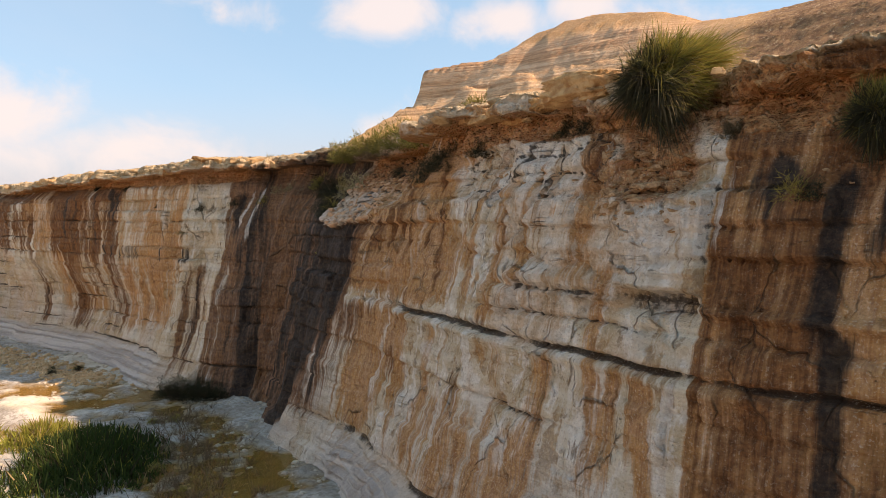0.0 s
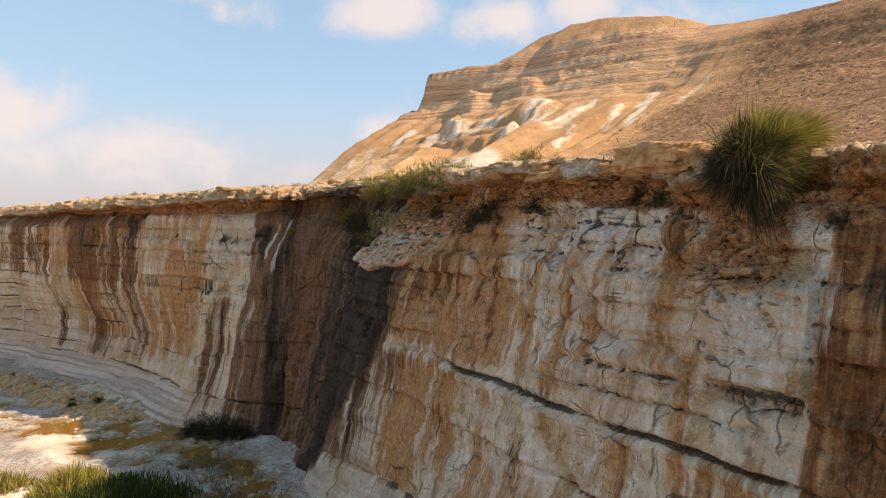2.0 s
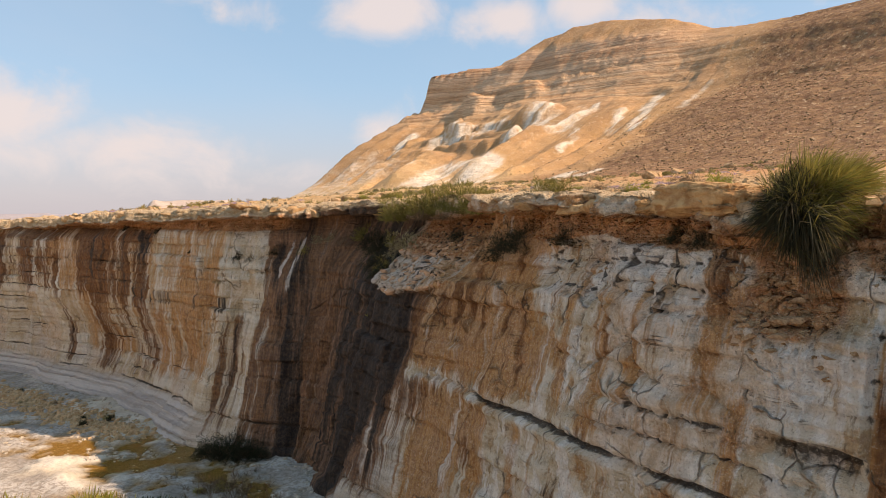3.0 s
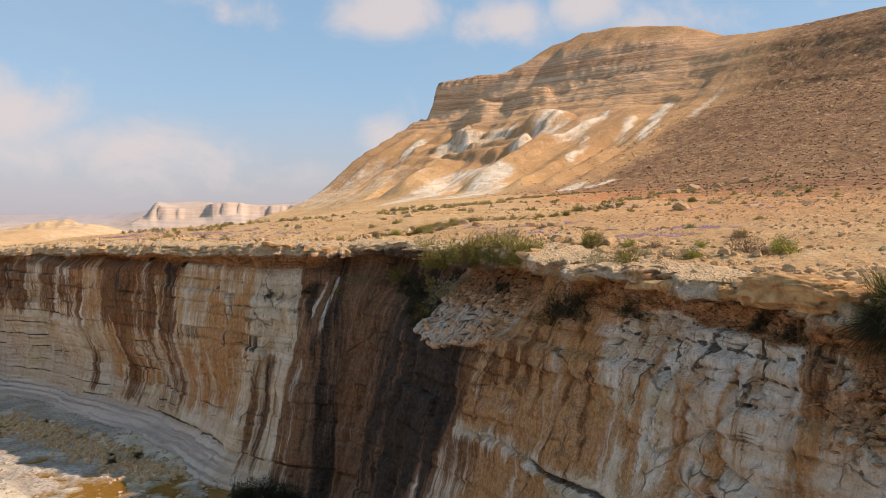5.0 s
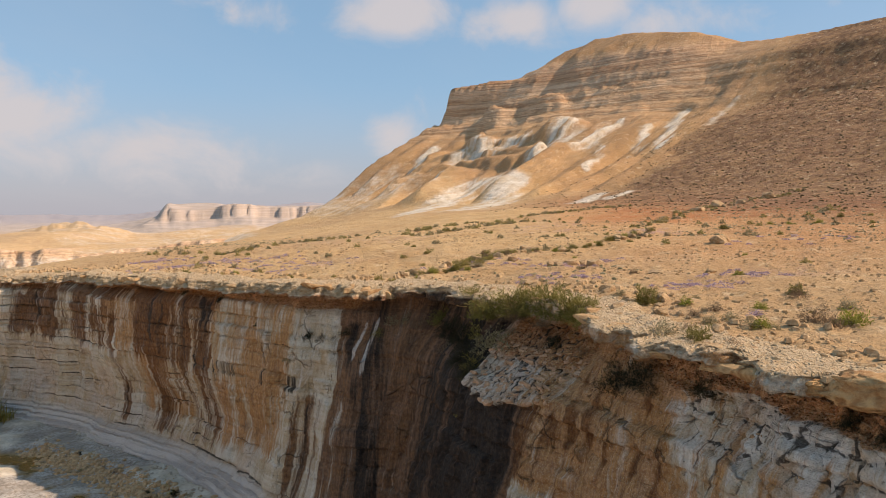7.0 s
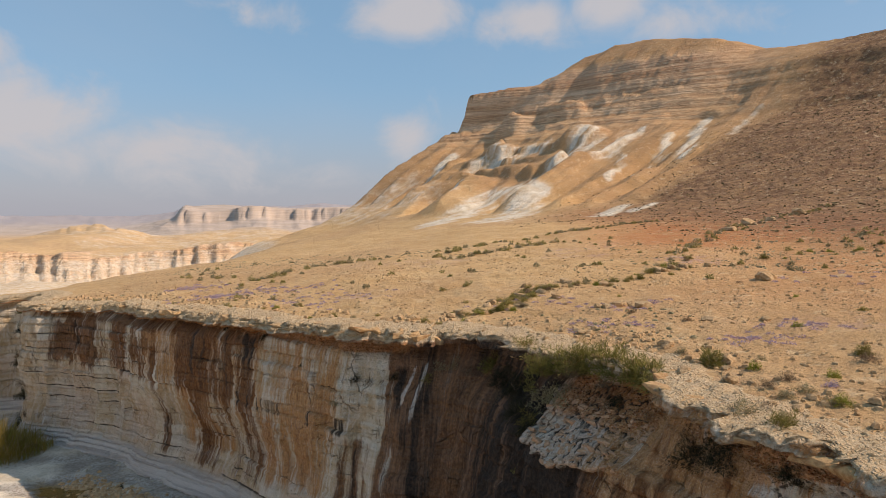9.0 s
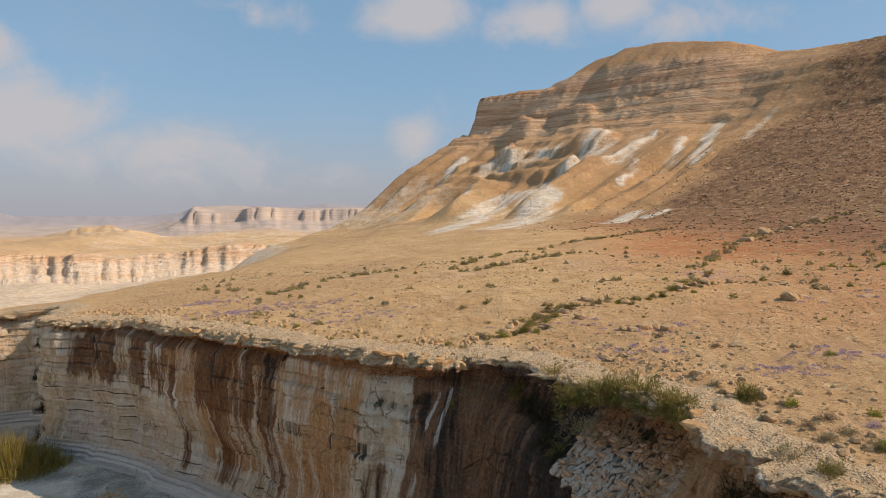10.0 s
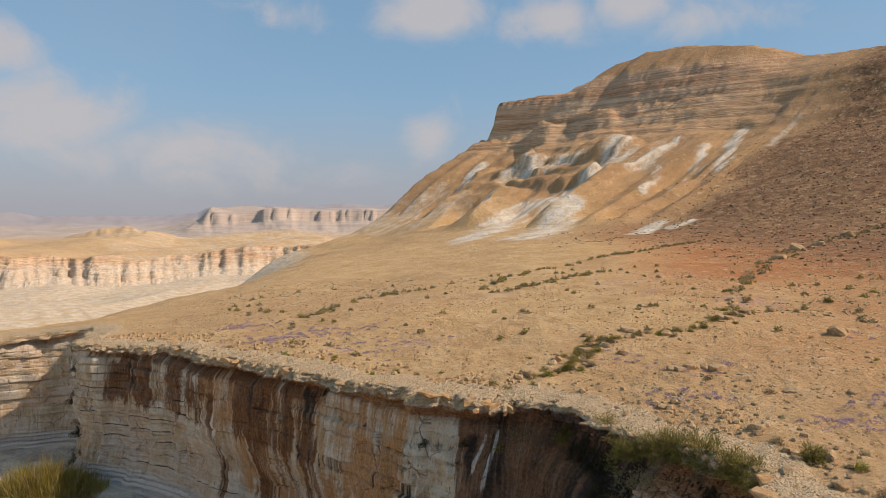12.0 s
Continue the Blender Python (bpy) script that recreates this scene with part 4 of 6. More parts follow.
rough_lip = (0.16 * fbm(UL * 2.6, LF * 4, 5, 143, 0.62) + 0.16 * (hashed(np.floor(UL * 2.2 + 0.5 * lip_bed), lip_bed, 144) - 0.5) * (LF < 0.42) + (0.12 * (ridged(UL * 5, LF * 16, 4, 148) - 0.45) + 0.10 * fbm(UL * 9, LF * 20, 3, 149, 0.65)) * (1 - smooth(LF, 0.42, 0.6)) * (1 - 0.15 * smooth(UL, 26, 32))) * smooth(LF, 0, 0.15)
round_lip = (0.25 + 0.75 * smooth(U, 38, 42))[:, None]
LIP_T = [0, 0.13, 0.18, 0.25, 0.37, 0.42, 0.55, 1.0]
lip_shape = np.interp(LF, LIP_T, [0.0, 0.82, 0.96, 0.98, 1.0, 0.88, 0.5, 0.0]) * (1 - round_lip) + np.interp(LF, LIP_T, [0.0, 0.9, 1.0, 0.93, 0.66, 0.5, 0.2, 0.0]) * round_lip
lip_off = -SB[:, None] + lip_shape * (out_by + 0.22 + 0.18 * round_lip) - np.interp(LF, [0, 0.40, 1.0], [0.0, 0.0, 2.1]) + rough_lip
lip_off[:, 0] = off[:, -1]
LX, LY = CP[:, :1] + CN[:, :1] * lip_off, CP[:, 1:] + CN[:, 1:] * lip_off
lip_h = (np.interp(LF, [0, 0.14, 0.20, 0.36, 0.42, 1.0], [-1.0, -0.97, -0.85, -0.08, 0.0, 0.0]) * (1 - round_lip) + np.interp(LF, [0, 0.14, 0.20, 0.27, 0.36, 0.42, 1.0], [-1.0, -1.04, -0.82, -0.50, -0.20, 0.0, 0.0]) * round_lip) * CAP[:, None]
tops = (0.10 - 0.07 * (1 - smooth(U, 22, 26)))[:, None] * hashed(chunk, 0 * chunk, 15)[:, None] * (1 - smooth(LF, 0.55, 0.9)) - 0.10 * notch[:, None] * bell(LF, 0.35, 0.15)
LZ = np.where(LF < 0.42, ZTOP[:, None] + lip_h, 0) + np.where(LF >= 0.42, land(LX, LY) + np.interp(LF, [0.42, 0.7, 1.0], [0.07, 0.08, -0.12]), 0) + tops * smooth(LF, 0.2, 0.4) + 0.09 * fbm(UL * 2.7, LF * 5, 4, 145, 0.6) * (1 - smooth(LF, 0.85, 1)) * smooth(LF, 0.1, 0.3)
WX = np.concatenate([CP[:, :1] + CN[:, :1] * off, LX], 1)
WY = np.concatenate([CP[:, 1:] + CN[:, 1:] * off, LY], 1)
WZ = np.concatenate([ZZ, LZ], 1)
u_all, z_all = np.concatenate([UU, UL], 1), np.concatenate([ZZ, LZ], 1)


def stain(u, width, z_top, z_low, power, lean=0.0, seed=0):
    """One run of stain down the face, ragged at its foot."""
    middle = u + lean * (7.5 - z_all) + 0.12 * fbm(z_all * 0.8, 0 * z_all + u, 3, 150 + seed)
    foot = z_low + 0.9 * fbm(u_all * 2.2, 0 * u_all, 3, 151 + seed)
    return power * np.exp(-np.abs((u_all - middle) / width) ** 3) * smooth(z_all, foot - 0.7, foot + 0.7) * (1 - smooth(z_all + 0.35 * fbm(u_all * 3.1, 0 * u_all, 3, 152 + seed), z_top - 0.2, z_top + 0.2))


def spot(u, wide, z, tall, power):
    """A patch on the face, its border softened over a tenth of its size."""
    return power * np.exp(-np.abs((u_all - u) / wide) ** 4 - np.abs((z_all - z) / tall) ** 4)


patchy = fbm(u_all * 0.45, z_all * 0.5, 4, 162)
small = fbm(u_all * 1.1, z_all * 0.9, 4, 179)
near_wall = 1 - smooth(u_all, 31, 33)
bend = smooth(u_all, 44, 46)
rubble_all = np.concatenate([rubble, np.zeros_like(UL) + rubble[:, -1:]], 1)
# ochre: the end of the near wall, the fluted shoulder, weak washes everywhere
right_end = 1 - smooth(u_all, 20.35, 20.5)
ochre = right_end * (0.85 + 0.3 * patchy) + 0.62 * smooth(z_all, 4.5, 4.9) * smooth(u_all, 27.0, 29.0) * (1 - smooth(u_all, 32, 34)) * (0.9 + 0.6 * small)
ochre = ochre + near_wall * smooth(z_all, 4.5, 5.0) * (0.20 + 0.40 * smooth(small, 0.0, 0.4)) * smooth(u_all, 22.2, 23) + near_wall * (1 - smooth(z_all, 4.2, 4.6)) * (0.14 + 0.40 * smooth(patchy, 0.0, 0.35))
ochre = ochre + bend * (0.16 + 0.32 * smooth(fbm(u_all * 0.55, z_all * 0.2, 3, 164), -0.1, 0.35)) * smooth(z_all, 1.5, 2.4) * (1 - smooth(u_all, 58, 64)) + 0.10 * bend * smooth(z_all, 4.4, 5.0)
for k, (u0, wide, top, low, power) in enumerate([(22.35, 0.22, 5.8, 4.7, 0.6), (22.65, 0.40, 7.7, 6.3, 0.62), (24.3, 0.14, 7.8, 5.6, 0.4), (25.2, 0.3, 7.4, 4.6, 0.3), (26.3, 0.12, 7.6, 5.0, 0.45), (22.05, 0.20, 4.5, 2.4, 0.6),
                                                 (21.15, 0.26, 4.5, 2.9, 0.72), (21.7, 0.14, 4.5, 3.0, 0.5), (20.95, 0.2, 5.3, 4.9, 0.5), (26.6, 0.16, 4.5, 3.0, 0.4), (29.2, 0.5, 4.5, 2.8, 0.42), (30.6, 1.1, 4.5, 1.0, 0.6), (28.6, 0.3, 4.5, 1.6, 0.5), (27.3, 0.16, 4.4, 1.4, 0.45), (24.6, 0.2, 3.2, 1.2, 0.4), (23.4, 0.22, 4.3, 2.2, 0.4), (47.3, 0.5, 5.0, 2.4, 0.35), (49.6, 0.6, 4.6, 1.6, 0.4), (48.6, 0.3, 3.8, 1.0, 0.4)]):
    ochre = ochre + stain(u0, wide, top, low, power, 0.0, k)
# the wet corner: brown walls, a black core
core_l, core_r = np.interp(z_all, [0.0, 4.8, 5.5, 8.5], [41.7, 41.8, 42.5, 42.9]), np.interp(z_all, [0.0, 1.5, 3.0, 4.6, 5.2, 8.5], [35.2, 34.6, 33.9, 32.6, 32.1, 32.1])
wet = smooth(u_all, core_r - 0.35, core_r + 0.35) * (1 - smooth(u_all, core_l - 0.5, core_l + 0.7)) * (1 - rubble_all)
ribbons = fbm(u_all * 1.25, z_all * 0.05, 4, 165)
rust = 0.98 * wet * (1 + 0.25 * ribbons) + 0.64 * smooth(u_all, core_r - 3.2, core_r - 0.6) * (1 - smooth(u_all, core_r, core_r + 0.5)) * (1 - smooth(z_all, 4.2, 4.7)) * smooth(z_all, 0.5, 1.4)
rust = rust + right_end * (0.28 + 0.30 * (1 - smooth(z_all, 3.6, 5.2)) + 0.45 * smooth(fbm(u_all * 1.3, z_all * 0.35, 4, 169), -0.2, 0.4)) + near_wall * 0.36 * smooth(small, 0.16, 0.5) + 0.34 * bend * (1 - 0.7 * smooth(u_all, 56, 60)) * smooth(z_all, 4.2, 6.2) * smooth(fbm(u_all * 0.8, z_all * 0.12, 3, 195), -0.2, 0.35) * smooth(u_all, 49.5, 51)
for k, (u0, wide, top, low, power, lean) in enumerate([(44.45, 0.2, 4.9, 0.3, 0.6, 0.0), (43.95, 0.26, 5.0, 0.1, 0.62, 0.0), (43.4, 0.2, 4.8, 0.3, 0.5, 0.0), (42.7, 0.3, 5.3, 0.2, 0.6, 0.0), (42.1, 0.4, 5.6, 0.2, 0.6, 0.0), (51.3, 0.6, 8.1, 1.2, 0.52, 0.0), (50.6, 0.25, 6.0, 1.0, 0.4, 0.0), (52.7, 0.5, 8.1, 0.6, 0.55, 0.0), (53.6, 0.25, 7.6, 1.6, 0.4, 0.0), (54.9, 1.0, 8.1, 0.0, 0.60, 0.02), (56.3, 0.22, 8.0, 4.4, 0.45, 0.0),
                                                       (58.2, 0.32, 6.8, 0.8, 0.62, 0.0), (59.9, 0.4, 8.0, 4.6, 0.45, 0.0), (60.9, 0.5, 8.0, 5.0, 0.5, 0.0), (62.4, 0.7, 8.0, 4.8, 0.5, 0.0), (65.2, 0.9, 7.6, 5.0, 0.62, 0.0), (67.2, 0.8, 7.4, 4.9, 0.66, 0.0), (22.75, 0.25, 7.6, 6.6, 0.45, 0.0), (26.9, 0.1, 5.0, 3.9, 0.5, 0.0), (25.4, 0.1, 7.0, 5.7, 0.4, 0.0), (28.6, 0.12, 7.6, 4.7, 0.42, 0.05), (30.2, 0.12, 7.8, 4.7, 0.42, 0.05), (31.6, 0.3, 6.8, 4.7, 0.5, 0.0), (29.4, 0.10, 7.4, 4.9, 0.5, 0.08), (30.9, 0.16, 7.6, 4.7, 0.5, 0.06), (27.8, 0.10, 7.3, 5.2, 0.45, 0.03), (25.0, 0.10, 6.9, 5.6, 0.45, 0.0), (23.9, 0.12, 7.0, 5.6, 0.4, 0.0)]):
    rust = rust + stain(u0, wide, top, low, power, lean, k)
dark = wet * (0.34 + 0.75 * ribbons) + 0.40 * np.exp(-np.abs((u_all - 35.8) / 3.2) ** 4) * smooth(z_all, 1.0, 4.0) * (1 - rubble_all) + 0.16 * near_wall * smooth(fbm(u_all * 1.4, z_all * 1.2, 4, 166), 0.25, 0.5)
for k, (u0, wide, top, low, power) in enumerate([(18.6, 0.17, 5.6, -2, 0.72), (18.85, 0.22, 7.3, 5.2, 0.68), (19.57, 0.26, 7.62, 6.85, 0.85), (19.98, 0.06, 7.5, 6.9, 0.8), (18.3, 0.14, 7.2, 6.3, 0.7), (55.2, 0.22, 8.0, 5.6, 0.66), (54.6, 0.12, 8.0, 5.0, 0.5), (52.9, 0.14, 8.0, 5.4, 0.6), (51.5, 0.34, 8.1, 6.6, 0.66), (51.0, 0.14, 8.1, 6.0, 0.55),
                                                 (43.9, 0.16, 4.7, 0.6, 0.45), (58.2, 0.12, 3.2, 1.0, 0.45), (66.4, 0.8, 7.3, 6.2, 0.55), (64.6, 0.35, 7.3, 6.3, 0.5), (35.4, 0.35, 4.6, 0.4, 0.5), (33.4, 0.18, 3.6, 1.2, 0.55), (41.4, 0.10, 7.8, 6.0, 0.6), (42.3, 0.18, 7.6, 5.6, 0.6), (23.0, 0.3, 7.75, 7.45, 0.5), (24.3, 0.5, 3.5, 3.05, 0.40), (25.8, 0.45, 3.75, 3.25, 0.42), (22.6, 0.25, 5.6, 5.4, 0.45)]):
    dark = dark + stain(u0, wide, top, low, power, 0.02, 30 + k)
# the wall of the bend is browned below its soft upper bed
brown_top = smooth(z_all, 4.5, 5.3) * (1 - smooth(z_all, 7.5, 7.9))
rust = rust + brown_top * (0.31 * smooth(u_all, 57.5, 59.5) * (1 - smooth(u_all, 67.8, 68.8)) * (0.8 + 0.9 * patchy) + 0.26 * smooth(u_all, 49.8, 51.2) * (1 - smooth(u_all, 56.5, 58)))
rust = rust + 0.5 * bend * smooth(z_all, 7.45, 7.75) * smooth(u_all, 49, 51)
ochre = ochre + 0.22 * bend * (1 - smooth(u_all, 62, 66)) * smooth(z_all, 1.6, 2.6) * (0.8 + patchy)
# a row of short drips below one bed of the bend
dark = dark + 0.62 * smooth(u_all, 43.8, 44.6) * (1 - smooth(u_all, 52, 53)) * smooth(fbm(u_all * 3.4, z_all * 0.4, 2, 196), 0.05, 0.3) * smooth(z_all, 4.75, 5.0) * (1 - smooth(z_all, 5.45, 5.6))
# lime: white wash below beds and down two ribs beside the corner
lime = spot(20.3, 0.22, 6.9, 0.75, 0.42) + spot(21.25, 0.78, 6.4, 0.78, 0.56) + stain(20.72, 0.13, 4.6, 2.6, 0.6, 0, 61) + stain(41.2, 0.16, 7.95, 5.8, 0.66, 0.2, 62) + stain(41.9, 0.12, 7.9, 5.7, 0.6, 0.2, 63)  + stain(43.05, 0.10, 4.5, 1.0, 0.5, 0, 64) + 0.30 * near_wall * (1 - smooth(z_all, 3.8, 4.6)) * smooth(fbm(u_all * 1.2, z_all * 0.35, 4, 197), 0.0, 0.4) * smooth(u_all, 22, 23)
lime = lime + 0.22 * near_wall * smooth(fbm(u_all * 0.9, z_all * 0.7, 4, 198), 0.05, 0.4) * smooth(u_all, 22.2, 23) + 0.35 * smooth(u_all, 45, 47) * (1 - smooth(z_all, 1.8, 2.4)) * smooth(z_all, 0.8, 1.3) * (0.6 + fbm(u_all * 0.7, z_all, 3, 199))
plain_low = 1 - 0.8 * smooth(u_all, 55.5, 57.5) * (1 - smooth(z_all, 4.0, 5.4))
sunny_end = 1 - 0.8 * smooth(u_all, 68.5, 70)
ochre, rust, dark = ochre * plain_low * sunny_end, rust * sunny_end, dark * sunny_end
no_skirt_all = 1 - smooth(u_all, 30.5, 33) * (1 - smooth(u_all, 43.5, 46))
grey = np.clip(smooth(1.3 - z_all, 0, 0.5) * no_skirt_all + 0.5 * smooth(fbm(u_all * 0.4, z_all * 0.5, 3, 167), 0.1, 0.5) * (1 - smooth(z_all, 4, 6)), 0, 1)
zero = np.zeros_like(UL)
top_attr = np.concatenate([smooth(FF, 0.985, 1.0) * 0.0, smooth(LF, 0.34 - 0.16 * round_lip, 0.43 - 0.18 * round_lip)], 1)
soil_all = np.concatenate([soil, zero + soil[:, -1:] * (1 - smooth(LF, 0.08, 0.2)) + (0.46 + 0.67 * (1 - smooth(UL, 23.5, 26))) * bell(LF, 0.24, 0.16) * (0.6 + fbm(UL * 0.7, LF * 2, 3, 147)) + 0.75 * smooth(UL, 41, 44) * (1 - smooth(LF, 0.13, 0.22))], 1)
# seams, joints and gaps, plus painted shade in the hollow below the panel
seam_shade_all = np.concatenate([np.clip(seam + 0.38 * cut * strength * (1 - soil) + 0.7 * broken * np.maximum(crack, big_crack) + 0.5 * plates * (1 - smooth(f2 - f1, 0.015, 0.06)) + 0.6 * pillow_gap + 0.5 * hollow + 0.45 * corner, 0, 1), zero], 1)
clean = 1 - top_attr
base_fade = np.maximum(smooth(z_all, 0.9, 1.5), 1 - no_skirt_all)
wall_me = grid_mesh("cliff", WX, WY, WZ, CHALK, None, dict(tone=np.concatenate([np.clip(0.5 - 0.16 * smooth(UU, 44, 47) + strength * ((block - 0.5) * 0.8 + (flake[2] - 0.5) * 0.5 * (1 - smooth(UU, 31, 33)) + plates * (who_3 - 0.5) * 0.9) + pillows * (0.25 + 0.5 * (who_4 - 0.5)) + 0.35 * panel + 0.35 * fbm(UU * 0.6, ZZ * 0.7, 4, 178), 0, 1), zero + 0.5], 1), pink=np.clip(rubble_all * 0.9 + 0.5 * smooth(fbm(u_all * 0.5 + 9, z_all * 0.6, 3, 168), 0.1, 0.4), 0, 1) * clean, ochre=ochre * clean * base_fade, rust=rust * clean * base_fade, dark=dark * clean * base_fade, lime=lime * clean, grey=grey, soil=soil_all, top=top_attr, seam=seam_shade_all), (u_all, z_all))
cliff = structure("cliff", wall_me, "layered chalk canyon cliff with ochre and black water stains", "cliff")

# ---- the canyon floor: gravel bars, pools, shallow water ----
CHANNEL = catmull([(-40, 40), (-26, 35), (-18.5, 29), (-13.5, 26.6), (-9.4, 24.2), (-7.4, 21.5), (-6.0, 18.5), (-4.6, 14), (-3, 6), (-2, -20)], 12)


def channel_distance(x, y):
    d = np.full(np.shape(x), 1e9)
    for cx, cy in CHANNEL:
        d = np.minimum(d, np.hypot(x - cx, y - cy))
    return d


def floor_height(x, y):
    d = channel_distance(x, y)
    z = 0.12 + 0.12 * fbm(x * 0.33, y * 0.33, 4, 171) + 0.15 * fbm(x * 1.05, y * 1.05, 4, 173, 0.65) + 0.03 * fbm(x * 4, y * 4, 2, 174)
    z = z - 0.15 * bell(d, 0, 1.5) - 0.20 * bell(np.hypot(x + 14.2, (y - 24.3) * 1.3), 0, 1.3) - 0.12 * bell(np.hypot(x + 17, y - 26), 0, 1.6)
    # unseen opposite bank, added out of view to bounce warm sunlight onto the cliff
    bank = -(x + 20) * 0.755 - (y - 8) * 0.656 + 1.2 * fbm(x * 0.15, y * 0.15, 3, 175)
    z = z + 0.09 * smooth(-12.8 - x, 0, 1.6) * (0.6 + 0.8 * smooth(fbm(x * 0.35, y * 0.5, 3, 183), -0.25, 0.1))
    return z + 8.5 * smooth(bank, 0, 5)


fx, fy = np.concatenate([np.arange(-74, -28, 1.0), np.arange(-28, 4, 0.14), np.arange(4, 27, 1.0)]), np.concatenate([np.arange(-34, 9, 1.0), np.arange(9, 36, 0.14), np.arange(36, 61, 1.0)])
FX, FY = np.meshgrid(fx, fy, indexing="ij")
FZ = floor_height(FX, FY)
floor_d = rim_distance(FX, FY)
bad = floor_d < -2.4
keep = ~(bad[:-1, :-1] | bad[1:, :-1] | bad[1:, 1:] | bad[:-1, 1:])
# the paler mask covers the floor outside the cliff's shadow
bed_me = grid_mesh("riverbed", FX, FY, FZ, BED, keep, dict(mud=smooth(0.06 - FZ, -0.02, 0.06), sunlit_pale=smooth(-11.5 - FX + 1.5 * fbm(FX * 0.4, FY * 0.4, 3, 181), 0, 1.5) * smooth(fbm(FX * 0.35, FY * 0.5, 3, 183), -0.25, 0.1)))
structure("riverbed", bed_me, "pale gravel riverbed with muddy channels below the cliff", "riverbed")
WATER, wn = material("shallow_water")
wpos = wn.add("ShaderNodeNewGeometry").outputs["Position"]
wn.out((0.30, 0.155, 0.028), 0.06, wn.bump(wn.noise(wpos, 3.0, 4.0, 0.6), 0.15, 0.03), Alpha=0.72)
sx, sy = np.meshgrid(np.linspace(-44, 2, 60), np.linspace(-20, 44, 80), indexing="ij")
keep = (rim_distance(sx, sy) > -1.5)
structure("water", grid_mesh("water", sx, sy, 0 * sx, WATER, keep[:-1, :-1]), "shallow brown stream water in the canyon floor", "water")

# ---- plants and stones ----
def under(parent, name, me, label=""):
    ob = new(name, me)
    ob.parent = parent
    if label:
        tagged(ob, label)
    return ob


def thing(name, label, category, at, group="", kind=""):
    ob = new(name)
    ob.matrix_world = Matrix.Translation(at)
    return tagged(ob, label, category, group, kind)


def plain_mesh(name, verts, faces, mat, flat=True):
    me = bpy.data.meshes.new(name)
    me.from_pydata([tuple(v) for v in verts], [], faces)
    me.validate()
    me.materials.append(mat)
    me.polygons.foreach_set("use_smooth", np.full(len(me.polygons), not flat))
    return me


def blades(name, root, way, length, width, droop, mat, rng):
    """Narrow bent leaves: each a quad and a tip."""
    n = len(root)
    way = way / np.linalg.norm(way, axis=1, keepdims=True)
    side = np.cross(way, rng.normal(size=(n, 3)))
    side /= np.linalg.norm(side, axis=1, keepdims=True)
    half = side * (width * 0.5)[:, None]
    down = np.array([0, 0, 1.0]) * (droop * length)[:, None]
    low, high, tip = (root + way * (length * k)[:, None] - down * (k * k * 0.75) for k in (0.38, 0.72, 1.0))
    v = np.stack([root - half * 0.8, root + half * 0.8, low + half, low - half, high + half * 0.7, high - half * 0.7, tip], 1).reshape(-1, 3)
    i = np.arange(n) * 7
    faces = [(a, a + 1, a + 2, a + 3) for a in i] + [(a + 3, a + 2, a + 4, a + 5) for a in i] + [(a + 5, a + 4, a + 6) for a in i]
    return plain_mesh(name, v, faces, mat)


def dome(n, rx, rz, rng, inner=0.35, flat_foot=0.0):
    """Points in a half ball, and the way out from its foot."""
    d = rng.normal(size=(n, 3))
    d[:, 2] = np.abs(d[:, 2]) + flat_foot
    d /= np.linalg.norm(d, axis=1, keepdims=True)
    lump = 0.78 + 0.35 * np.sin(d[:, 0] * 5 + rng.uniform(0, 6)) * np.sin(d[:, 1] * 5 + rng.uniform(0, 6)) + 0.12 * np.sin(d[:, 2] * 9)
    r = (inner + (1 - inner) * rng.uniform(0, 1, n) ** 0.6) * lump
    p = d * r[:, None] * np.array([rx, rx, rz])
    return p, d


def leaf_material(name, a, b, c):
    m, n = material(name)
    pos = n.add("ShaderNodeTexCoord").outputs["Object"]
    isle = n.add("ShaderNodeNewGeometry").outputs["Random Per Island"]
    own = n.add("ShaderNodeObjectInfo").outputs["Random"]
    col = n.mix(n.step(isle, 0.1, 0.9), a, b)
    col = n.mix(n.step(n.noise(pos, 3.0, 3.0, 0.6), 0.45, 0.65, 0, 0.7), col, c)
    col = n.mix(n.math("MULTIPLY", own, 0.35), col, c)
    n.out(col, 0.75)
    shade = n.add("ShaderNodeBsdfTranslucent")
    n.put(shade.inputs["Color"], col)
    both = n.add("ShaderNodeMixShader")
    both.inputs[0].default_value = 0.35
    for node in n.tree.nodes:
        if node.bl_idname == "ShaderNodeBsdfPrincipled":
            n.tree.links.new(node.outputs[0], both.inputs[1])
    n.tree.links.new(shade.outputs[0], both.inputs[2])
    for node in n.tree.nodes:
        if node.bl_idname == "ShaderNodeOutputMaterial":
            n.tree.links.new(both.outputs[0], node.inputs["Surface"])
    return m


